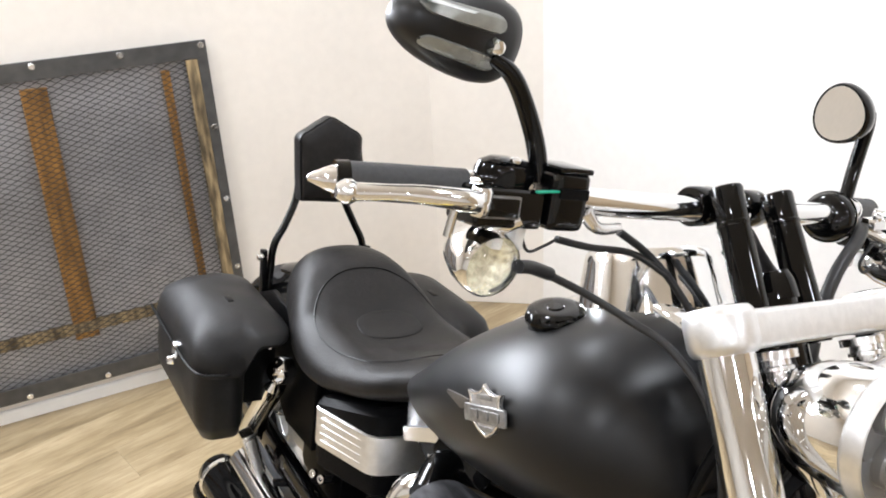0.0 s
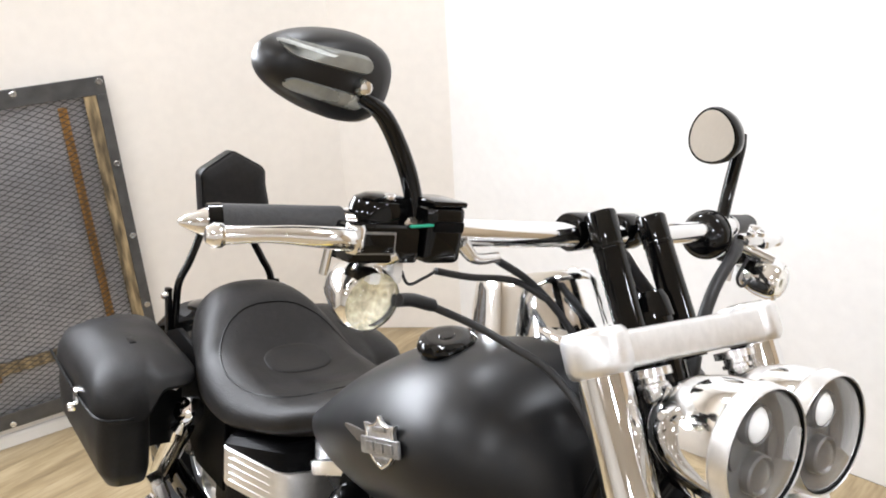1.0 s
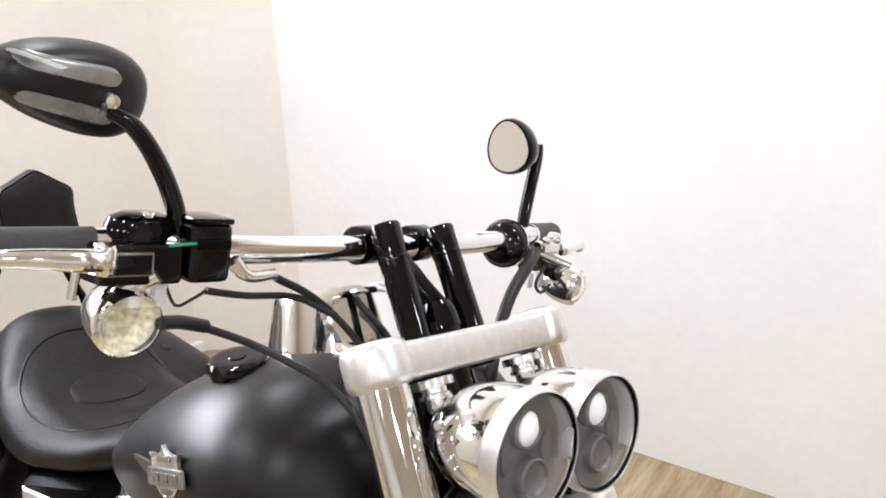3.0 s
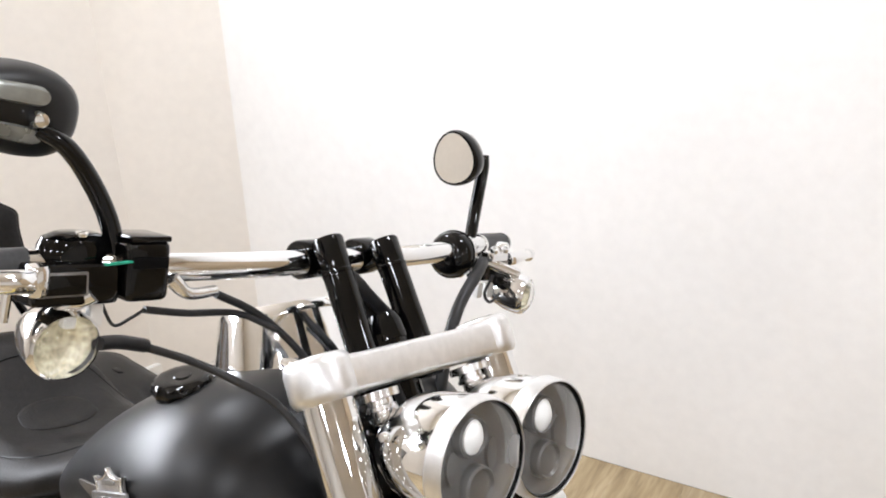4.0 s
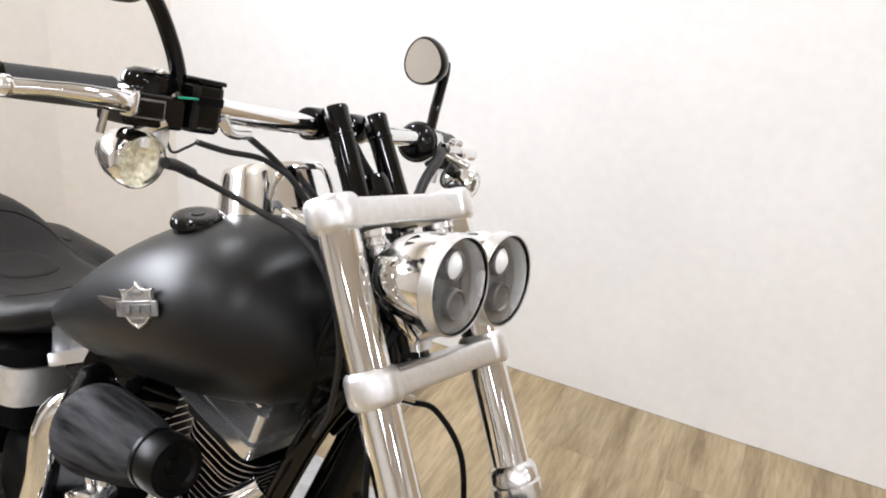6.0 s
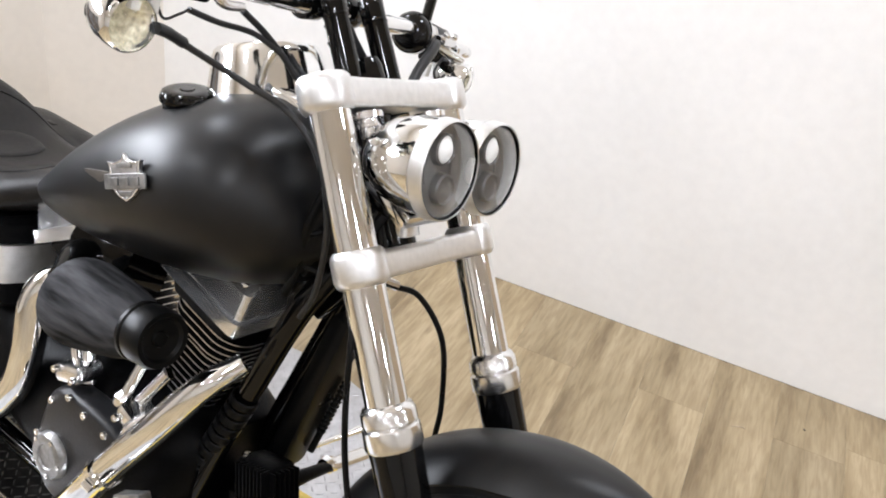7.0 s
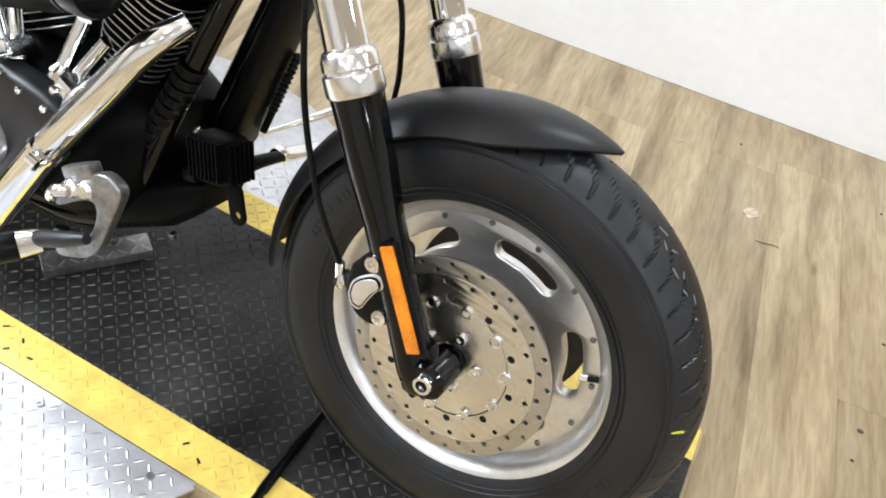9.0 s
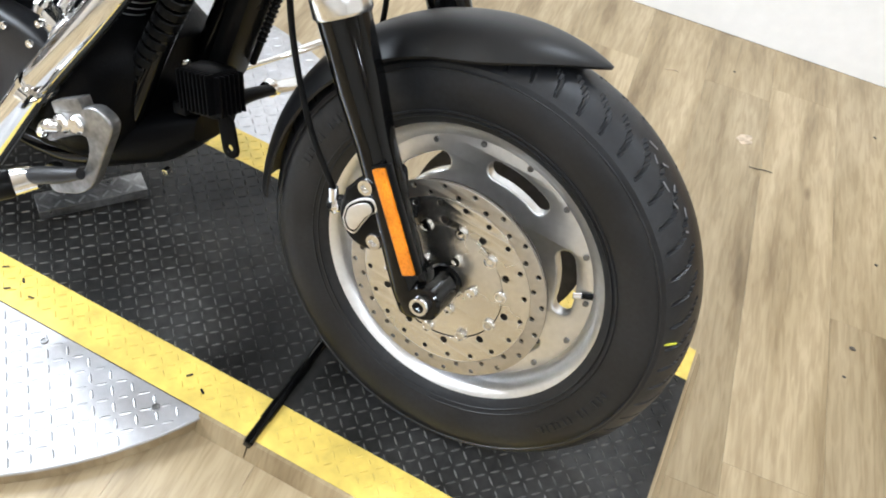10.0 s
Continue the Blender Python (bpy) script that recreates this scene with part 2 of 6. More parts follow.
def spline(points, n):
    """Points along a smooth curve through the given ones."""
    p = [Vector(q) for q in points]
    if len(p) == 2:
        return [p[0].lerp(p[1], i / n) for i in range(n + 1)]
    p = [2 * p[0] - p[1], *p, 2 * p[-1] - p[-2]]
    out = []
    k = len(p) - 3
    for i in range(n + 1):
        u = min(i / n * k, k - 1e-9)
        j = int(u)
        u -= j
        a, b, c, d = p[j:j + 4]
        out.append(0.5 * (2 * b + (c - a) * u + (2 * a - 5 * b + 4 * c - d) * u * u + (3 * b - a - 3 * c + d) * u ** 3))
    return out


def tube(points, radius, n=24, seg=16, bm=None, cap=True, flat=1.0):
    """A tube along a curve; radius may be a list that runs along it; flat squeezes it in its second direction."""
    bm = bm or bmesh.new()
    pts = spline(points, n)
    radii = radius if isinstance(radius, (list, tuple)) else [radius, radius]
    rings, side = [], None
    for i, q in enumerate(pts):
        d = (pts[min(i + 1, n)] - pts[max(i - 1, 0)]).normalized()
        if side is None:
            side = d.cross(Vector((0, 0, 1)) if abs(d.z) < 0.9 else Vector((1, 0, 0))).normalized()
        side = (side - d * side.dot(d)).normalized()
        up = d.cross(side)
        u = i / n * (len(radii) - 1)
        j = min(int(u), len(radii) - 2)
        r = radii[j] + (radii[j + 1] - radii[j]) * (u - j)
        rings.append([bm.verts.new(q + r * (math.cos(a) * side + flat * math.sin(a) * up))
                      for a in (2 * math.pi * k / seg for k in range(seg))])
    for a, b in zip(rings, rings[1:]):
        for k in range(seg):
            bm.faces.new((a[k], a[(k + 1) % seg], b[(k + 1) % seg], b[k]))
    if cap:
        bm.faces.new(rings[0][::-1])
        bm.faces.new(rings[-1])
    return bm


def frame_of(origin, axis, hint=(0, 0, 1)):
    """A matrix at origin whose z runs along axis."""
    z = Vector(axis).normalized()
    x = Vector(hint).cross(z)
    if x.length < 1e-4:
        x = Vector((1, 0, 0)).cross(z)
    x.normalize()
    y = z.cross(x)
    m = Matrix((x, y, z)).transposed().to_4x4()
    m.translation = origin
    return m


def lathe(profile, m=None, seg=48, bm=None, squash=(1, 1)):
    """Turns (radius, height) pairs about z, then places them by m."""
    bm = bm or bmesh.new()
    m = m or Matrix()
    rings = []
    for r, z in profile:
        if r < 1e-6:
            rings.append([bm.verts.new(m @ Vector((0, 0, z)))])
        else:
            rings.append([bm.verts.new(m @ Vector((squash[0] * r * math.cos(a), squash[1] * r * math.sin(a), z)))
                          for a in (2 * math.pi * k / seg for k in range(seg))])
    for a, b in zip(rings, rings[1:]):
        for k in range(seg):
            l = (k + 1) % seg
            if len(a) == 1 and len(b) > 1:
                bm.faces.new((a[0], b[l], b[k]))
            elif len(b) == 1 and len(a) > 1:
                bm.faces.new((a[k], a[l], b[0]))
            elif len(a) > 1:
                bm.faces.new((a[k], a[l], b[l], b[k]))
    return bm


def box(size, m=None, bevel=0.003, bm=None, segs=2):
    """A block with rounded edges, centred on m."""
    own = bmesh.new()
    bmesh.ops.create_cube(own, size=1.0)
    bmesh.ops.scale(own, vec=size, verts=own.verts)
    if bevel:
        bmesh.ops.bevel(own, geom=list(own.edges), offset=bevel, segments=segs, affect="EDGES", profile=0.6)
    own.transform(m or Matrix())
    if bm is None:
        return own
    me = bpy.data.meshes.new("tmp")
    own.to_mesh(me)
    own.free()
    bm.from_mesh(me)
    bpy.data.meshes.remove(me)
    return bm


def loft(sections, bm=None, closed=True, caps=True):
    """Skins rings of equal length."""
    bm = bm or bmesh.new()
    rings = [[bm.verts.new(p) for p in s] for s in sections]
    n = len(rings[0])
    for a, b in zip(rings, rings[1:]):
        for k in range(n if closed else n - 1):
            bm.faces.new((a[k], a[(k + 1) % n], b[(k + 1) % n], b[k]))
    if caps and closed:
        bm.faces.new(rings[0][::-1])
        bm.faces.new(rings[-1])
    return bm


def superring(centre, ax, ay, a, b, power=2.5, n=48, lower=None):
    """A rounded-square ring; lower squeezes the half below the centre."""
    out = []
    for k in range(n):
        t = 2 * math.pi * k / n
        c, s = math.cos(t), math.sin(t)
        bb = b if s >= 0 or lower is None else lower
        out.append(Vector(centre) + a * math.copysign(abs(c) ** (2 / power), c) * Vector(ax)
                   + bb * math.copysign(abs(s) ** (2 / power), s) * Vector(ay))
    return out


def plate(outlines, thick, m=None, bevel=0.0):
    """A flat plate cut to the outlines (the first outer, the rest holes), centred on its thickness."""
    cu = bpy.data.curves.new("tmp", "CURVE")
    cu.dimensions, cu.fill_mode, cu.extrude, cu.bevel_depth, cu.bevel_resolution = "2D", "BOTH", thick / 2 - bevel, bevel, 2
    cu.offset = -bevel
    for o in outlines:
        sp = cu.splines.new("POLY")
        sp.points.add(len(o) - 1)
        for q, (x, y) in zip(sp.points, o):
            q.co = (x, y, 0, 1)
        sp.use_cyclic_u = True
    ob = bpy.data.objects.new("tmp", cu)
    scene.collection.objects.link(ob)
    dg = bpy.context.evaluated_depsgraph_get()
    me = bpy.data.meshes.new_from_object(ob.evaluated_get(dg))
    bm = bmesh.new()
    bm.from_mesh(me)
    bmesh.ops.remove_doubles(bm, verts=bm.verts, dist=1e-5)
    bpy.data.objects.remove(ob)
    bpy.data.curves.remove(cu)
    bpy.data.meshes.remove(me)
    bm.transform(m or Matrix())
    return bm


def circle(r, n=64, cx=0.0, cy=0.0):
    return [(cx + r * math.cos(2 * math.pi * k / n), cy + r * math.sin(2 * math.pi * k / n)) for k in range(n)]


def rounded(w, h, r, n=6):
    out = []
    for cx, cy, a0 in ((w / 2 - r, h / 2 - r, 0), (-w / 2 + r, h / 2 - r, 90), (-w / 2 + r, -h / 2 + r, 180), (w / 2 - r, -h / 2 + r, 270)):
        for k in range(n + 1):
            a = radians(a0 + 90 * k / n)
            out.append((cx + r * math.cos(a), cy + r * math.sin(a)))
    return out


def arc_slot(r, a0, a1, half, n=14):
    """A curved slot about the origin with round ends."""
    out = [(( r + half) * math.cos(a0 + (a1 - a0) * k / n), (r + half) * math.sin(a0 + (a1 - a0) * k / n)) for k in range(n + 1)]
    cx, cy = r * math.cos(a1), r * math.sin(a1)
    out += [(cx + half * math.cos(a1 + math.pi * k / 8), cy + half * math.sin(a1 + math.pi * k / 8)) for k in range(1, 8)]
    out += [((r - half) * math.cos(a1 - (a1 - a0) * k / n), (r - half) * math.sin(a1 - (a1 - a0) * k / n)) for k in range(n + 1)]
    cx, cy = r * math.cos(a0), r * math.sin(a0)
    out += [(cx + half * math.cos(a0 + math.pi + math.pi * k / 8), cy + half * math.sin(a0 + math.pi + math.pi * k / 8)) for k in range(1, 8)]
    return out


def bolt(name, at, axis, r, h, mat, parent, label=""):
    """A hexagon-socket screw head."""
    m = frame_of(at, axis)
    bm = lathe([(0, h * 0.55), (r * 0.5, h * 0.55), (r * 0.55, h), (r * 0.9, h), (r, h * 0.8), (r, 0), (0, 0)], m, 16)
    return part(name, bm, mat, parent, label)


def empty(name, m, **tags):
    ob = new(name)
    ob.empty_display_size = 0.1
    ob.matrix_world = m
    return tagged(ob, **tags)


# ---- the room ----
def wall(name, size, m, mat, label):
    ob = finish(name, box(size, None, 0.002), mat, None, "", False)
    ob.matrix_world = m
    return tagged(ob, label, "wall", kind="structure")


RX, RY = 7.2, 6.4
wall("wall_long", (2.82, 0.12, CEIL), ROOM @ pose(0.68 + 1.41, 0.06, CEIL / 2), WHITE, "smooth white painted wall beside the motorcycle")
wall("wall_end", (RX - 3.5, 0.12, CEIL), ROOM @ pose((RX + 3.5) / 2, 0.06, CEIL / 2), SHOPWALL, "plain tan painted wall further along the room")
wall("wall_recess", (0.43, 0.12, CEIL), ROOM @ pose(0.504, -0.060, CEIL / 2, 0, 0, 37.4), DIMWHITE, "white angled wall across the corner, tinted cream for weaker light")
wall("wall_back", (7.3, 0.12, CEIL), BACK @ pose(3.45, -0.06, CEIL / 2), DIMWHITE, "white painted wall behind the mesh panel, tinted cream for weaker light")
wall("wall_near", (RX + 1.8, 0.12, CEIL), ROOM @ pose(RX / 2 - 0.8, -RY - 0.06, CEIL / 2), NEARWALL, "plain pale wall closing the room")
wall("wall_far", (0.12, RY + 0.2, CEIL), ROOM @ pose(RX + 0.06, -RY / 2, CEIL / 2), NEARWALL, "plain pale wall at the end of the room")
ceiling = finish("ceiling", box((RX + 2.0, RY + 0.4, 0.1), ROOM @ pose(RX / 2 - 0.8, -RY / 2, CEIL + 0.05), 0), CEILPAINT, None, "", False)
tagged(ceiling, "plain tan painted ceiling over the room", "ceiling", kind="structure")
floor = finish("floor", box((RX + 2.0, RY + 0.4, 0.1), ROOM @ pose(RX / 2 - 0.8, -RY / 2, -0.0545), 0), DARK, None, "", False)
tagged(floor, "pale brown wood-look plank floor with dark streaks", "floor", kind="structure")


def skirting(name, length, m):
    bm = bmesh.new()
    prof = [(0, 0), (0.012, 0), (0.012, 0.034), (0.008, 0.040), (0, 0.040)]
    loft([[m @ Vector((s, -d, z)) for d, z in prof] for s in (0, length)], bm)
    tagged(finish(name, bm, TRIM, None, "", False), "low white painted baseboard", "baseboard", kind="structure")


skirting("baseboard", 6.9, BACK @ pose(6.75, 0, 0, 0, 0, 180))

panels = {}
for kind, place, wide, deep, watts in LIGHTS:
    if kind in panels:
        copy_thing(panels[kind], place @ pose(0, 0, 0.02))
        continue
    light = panels[kind] = empty(kind, place @ pose(0, 0, 0.02), label="flat white light panel on the wall" if kind == "wall_light" else "small square downlight set in the ceiling", category="light", group="wall lights" if kind == "wall_light" else "ceiling downlights")
    part("frame", plate([rounded(wide + 0.08, deep + 0.08, 0.01), rounded(wide, deep, 0.005)], 0.03, pose(0, 0, 0.015), 0.002), TRIM, light, smooth=False)
    part("diffuser", box((wide, deep, 0.006), pose(0, 0, 0.015), 0.001), LAMPGLOW, light, "lit white diffuser", False)


# ---- mesh panel in the back wall ----
def vent_panel():
    """Local x runs along the wall, y out of it, z up."""
    m = BACK
    th = empty("mesh_vent_panel", m, label="expanded steel mesh panel in a bolted dark frame over brown studs", category="panel")
    x0, x1, z0, z1, rail = 0.843, 2.40, 0.072, 1.055, 0.050
    up = Matrix(((1, 0, 0, 0), (0, 0, -1, 0), (0, 1, 0, 0), (0, 0, 0, 1)))
    for name, size, at in (("top_rail", (x1 - x0, 0.008, rail), ((x0 + x1) / 2, 0.030, z1 - rail / 2)),
                           ("bottom_rail", (x1 - x0, 0.008, rail), ((x0 + x1) / 2, 0.030, z0 + rail / 2)),
                           ("side_rail", (0.029, 0.008, z1 - z0 - 2 * rail), (x0 + 0.0145, 0.030, (z0 + z1) / 2)),
                           ("side_rail", (rail, 0.008, z1 - z0 - 2 * rail), (x1 - rail / 2, 0.030, (z0 + z1) / 2))):
        part(name, box(size, pose(*at), 0.0015), STEELBAR, th, "dark grey steel rail", False)
    for bx in (0.858, 1.078, 1.302, 1.525, 1.745, 1.965, 2.185, 2.385):
        for bz in (z1 - 0.014, z0 + 0.013):
            bolt("bolt", (bx, 0.034, bz), (0, 1, 0), 0.009, 0.005, CAST, th, "bright bolt head")
    for bz in (0.345, 0.575, 0.802):
        bolt("bolt", (0.857, 0.034, bz), (0, 1, 0), 0.009, 0.005, CAST, th, "bright bolt head")
    part("back_sheet", box((x1 - x0 - 0.02, 0.004, z1 - z0 - 0.02), pose((x0 + x1) / 2, 0.004, (z0 + z1) / 2), 0), GALV, th, "grey sheet behind the mesh", False)
    for name, size, at in (("stud", (0.068, 0.014, 0.76), (1.321, 0.0135, 0.60, 0, -1.4, 0)), ("stud", (0.023, 0.014, 0.76), (0.965, 0.0135, 0.60)),
                           ("stud", (0.045, 0.014, 0.76), (1.90, 0.0135, 0.60))):
        part(name, box(size, pose(*at), 0.002), STUD, th, "brown timber stud behind the mesh", False)
    for name, size, at in (("sill_timber", (x1 - x0 - 0.10, 0.014, 0.035), ((x0 + x1) / 2, 0.0155, 0.257)),
                           ("jamb_timber", (0.034, 0.012, 0.880), (0.8895, 0.0275, 0.5635))):
        part(name, box(size, pose(*at), 0.002), RAWPLY, th, "pale weathered timber", False)
    # expanded mesh: crossing strands that rise in a zigzag
    bm = bmesh.new()
    lx, lz, w = 0.0345, 0.0080, 0.0019
    xa, xb, za, zb = x0 + 0.045, x1 - 0.045, z0 + 0.045, z1 - 0.045
    rows = int((zb - za) / lz)
    cols = int((xb - xa) / lx)
    y0, y1 = 0.0245, 0.0265
    for r in range(rows):
        z = za + r * lz
        for c in range(cols):
            x = xa + c * lx + (lx / 2 if r % 2 else 0)
            for sx in (-1, 1):
                a, b = Vector((x, 0, z)), Vector((x + sx * lx / 2, 0, z + lz))
                d = (b - a).normalized()
                s = Vector((-d.z, 0, d.x)) * w / 2
                q = [a - s, b - s, b + s, a + s]
                f = [bm.verts.new((p.x, y1, p.z)) for p in q]
                g = [bm.verts.new((p.x, y0, p.z)) for p in q]
                bm.faces.new(f)
                bm.faces.new((f[0], f[3], g[3], g[0]))
                bm.faces.new((f[1], f[0], g[0], g[1]))
    me = bpy.data.meshes.new("mesh")
    bm.to_mesh(me)
    bm.free()
    me.materials.append(MESHSTEEL)
    ob = new("mesh", me)
    ob.parent = th
    tagged(ob, "diamond-pattern expanded steel mesh", kind="stuff")


vent_panel()


# ---- turntable, strip and ramp ----
def tread_bumps(inside, spacing, zfun, lift=0.0016, size=(0.0100, 0.0031)):
    """Raised lozenges of tread plate, turned by turns one way and the other."""
    verts, faces = [], []
    for i in range(-95, 60):
        for j in range(-60, 60):
            x, y = i * spacing, j * spacing
            if not inside(x, y):
                continue
            a = radians(45 if (i + j) % 2 else -45)
            c, s = math.cos(a), math.sin(a)
            k = len(verts)
            for u, v, h in ((-1, 0, 0.1), (-0.45, -0.8, 0.1), (0.45, -0.8, 0.1), (1, 0, 0.1), (0.45, 0.8, 0.1), (-0.45, 0.8, 0.1), (-0.55, 0, 1), (0.55, 0, 1)):
                px, py = x + c * u * size[0] - s * v * size[1], y + s * u * size[0] + c * v * size[1]
                verts.append((px, py, zfun(px) + lift * (h - 0.1)))
            for f in ((0, 1, 6), (1, 2, 7, 6), (2, 3, 7), (3, 4, 7), (4, 5, 6, 7), (5, 0, 6)):
                faces.append([k + q for q in f])
    me = bpy.data.meshes.new("tread")
    me.from_pydata(verts, [], faces)
    return me


DISC_X, DISC_Y, DISC_R, TOP = -0.88, 0.03, 0.665, 0.031
HINGE, END, HALF = -0.197, 0.402, 0.292


def strip_z(x):
    """Height of the strip: level on the turntable, then sloping to the floor."""
    if x < HINGE:
        return TOP + 0.004
    return TOP + 0.004 - (x - HINGE) / (END - HINGE) * 0.006


turntable = empty("turntable", DECK, label="round bare tread-plate turntable with a wood-faced rim", category="turntable")
part("top_plate", lathe([(0, TOP), (DISC_R - 0.002, TOP), (DISC_R, TOP - 0.002), (DISC_R, TOP - 0.006), (0, TOP - 0.006)], pose(DISC_X, DISC_Y, 0), 160), PLATE, turntable, "bare silver tread plate", True)
part("rim_band", lathe([(DISC_R - 0.002, TOP - 0.006), (DISC_R - 0.002, 0.0), (DISC_R - 0.02, 0.0), (DISC_R - 0.02, TOP - 0.006)], pose(DISC_X, DISC_Y, 0), 160), PLANK, turntable, "wood-look band round the edge")
me = tread_bumps(lambda x, y: (x - DISC_X) ** 2 + (y - DISC_Y) ** 2 < (DISC_R - 0.012) ** 2 and abs(y - DISC_Y) > HALF + 0.008, 0.0215, lambda x: TOP)
me.materials.append(PLATE)
bumps = new("tread", me)
bumps.parent = turntable
tagged(bumps, "raised lozenges of the tread plate", kind="stuff")
for sx, sy in ((-0.58, -0.285), (-0.355, -0.29), (-1.0, -0.29), (-0.8, -0.55), (-0.72, 0.45)):
    bolt("screw", (sx, sy, TOP), (0, 0, 1), 0.0065, 0.003, DULL, turntable)

strip = empty("wheel_strip", DECK, label="black tread-plate strip and ramp edged in yellow tape", category="ramp")
for a, b in ((-1.62, HINGE - 0.006), (HINGE + 0.006, END)):
    sec = []
    for x in (a, b):
        z = strip_z(x)
        sec.append([(x, DISC_Y - HALF, z), (x, DISC_Y + HALF, z), (x, DISC_Y + HALF, z - 0.004 if x < HINGE else 0.0), (x, DISC_Y - HALF, z - 0.004 if x < HINGE else 0.0)])
    part("deck_plate" if a < -1 else "ramp_plate", loft([[Vector(p) for p in s] for s in sec]), BLACKPLATE, strip, "worn black tread plate", False)
me = tread_bumps(lambda x, y: -1.60 < x < END - 0.012 and abs(x - HINGE) > 0.016 and abs(y - DISC_Y) < HALF - 0.008, 0.0182, strip_z, 0.0023, (0.0090, 0.0022))
me.materials.append(WORNTOP)
me.materials.append(YELLOW)
TAPE = 0.077
for p in me.polygons:
    if abs(p.center.y - DISC_Y) > HALF - TAPE:
        p.material_index = 1
bumps = new("tread", me)
bumps.parent = strip
tagged(bumps, "raised lozenges of the black plate", kind="stuff")
for side in (-1, 1):
    for a, b in ((-1.62, HINGE - 0.006), (HINGE + 0.006, END)):
        y0, y1 = DISC_Y + side * HALF, DISC_Y + side * (HALF - TAPE)
        bm = loft([[Vector((x, y0, strip_z(x) + 0.0006)), Vector((x, y1, strip_z(x) + 0.0006)), Vector((x, y1, strip_z(x) + 0.0001)), Vector((x, y0, strip_z(x) + 0.0001))] for x in (a, b)])
        part("edge_tape", bm, YELLOW, strip, "scuffed yellow safety tape", False)
for cx, cy, ca in ((-0.735, -0.205, 40), (-0.760, -0.232, -45), (-0.700, -0.238, 45), (-0.690, -0.212, -42), (-0.655, -0.232, 8), (-0.775, -0.220, 45), (-0.31, -0.232, -30), (-0.345, -0.218, 50), (-0.62, 0.285, 40), (-0.50, 0.300, -45), (-0.71, 0.270, 45)):
    part("tape_chip", box((0.011, 0.0038, 0.0008), pose(cx, cy, strip_z(cx) + 0.0018, 0, 0, ca), 0.0003, segs=1), BLACKPLATE, strip, "worn dark chip in the tape", False)
hz = strip_z(HINGE) + 0.001
part("hinge_rod", tube([(HINGE, DISC_Y - HALF - 0.008, hz), (HINGE, DISC_Y + HALF + 0.008, hz)], 0.0082, 40, 12), GLOSS, strip, "black hinge rod")
for k in range(7):
    y = DISC_Y - HALF + 0.04 + k * 0.085
    part("knuckle", tube([(HINGE, y, hz), (HINGE, y + 0.04, hz)], 0.0096, 2, 12), GLOSS, strip)
part("hinge_end", box((0.014, 0.010, 0.016), pose(HINGE, DISC_Y - HALF - 0.006, hz - 0.004, 0, 20, 0), 0.002), GLOSS, strip)


def edge_trim(a, b, out):
    """A sloping wood-look trim from the strip's edge down to the floor."""
    a, b, out = Vector((*a, 0)), Vector((*b, 0)), Vector((*out, 0))
    za, zb = strip_z(a.x), strip_z(b.x)
    ring = lambda p, z: [p + Vector((0, 0, z - 0.0005)), p + out * 0.006 + Vector((0, 0, z - 0.001)), p + out * 0.020 + Vector((0, 0, 0.0008)), p + Vector((0, 0, 0.0005))]
    part("edge_trim", loft([ring(a, za), ring(b, zb)]), PLANK, strip, "pale wood-look edge trim", False)


for side in (-1, 1):
    yy = DISC_Y + side * HALF
    edge_trim((-0.290, yy), (HINGE - 0.002, yy), (0, side))
    edge_trim((HINGE + 0.001, yy), (END, yy), (0, side))
    edge_trim((-1.62, yy), (-1.48, yy), (0, side))
edge_trim((END, DISC_Y - HALF), (END, DISC_Y + HALF), (1, 0))


# ---- the motorcycle: x forward, y to its left, z up from the front axle ----
bike = empty("motorcycle", BIKE, label="matte black and chrome cruiser motorcycle leaning on its side stand", category="motorcycle")
RAKE = Vector((-0.526, 0, 0.850))
FORK_Y = 0.1276


def fork_at(s, side):
    return Vector((-0.029, side * FORK_Y, 0)) + s * RAKE


def bar(x, y, z):
    """A place on the handlebar group, which is turned a little in its clamps."""
    return Vector((x - 0.07 * y, y, z - 0.065 * y))


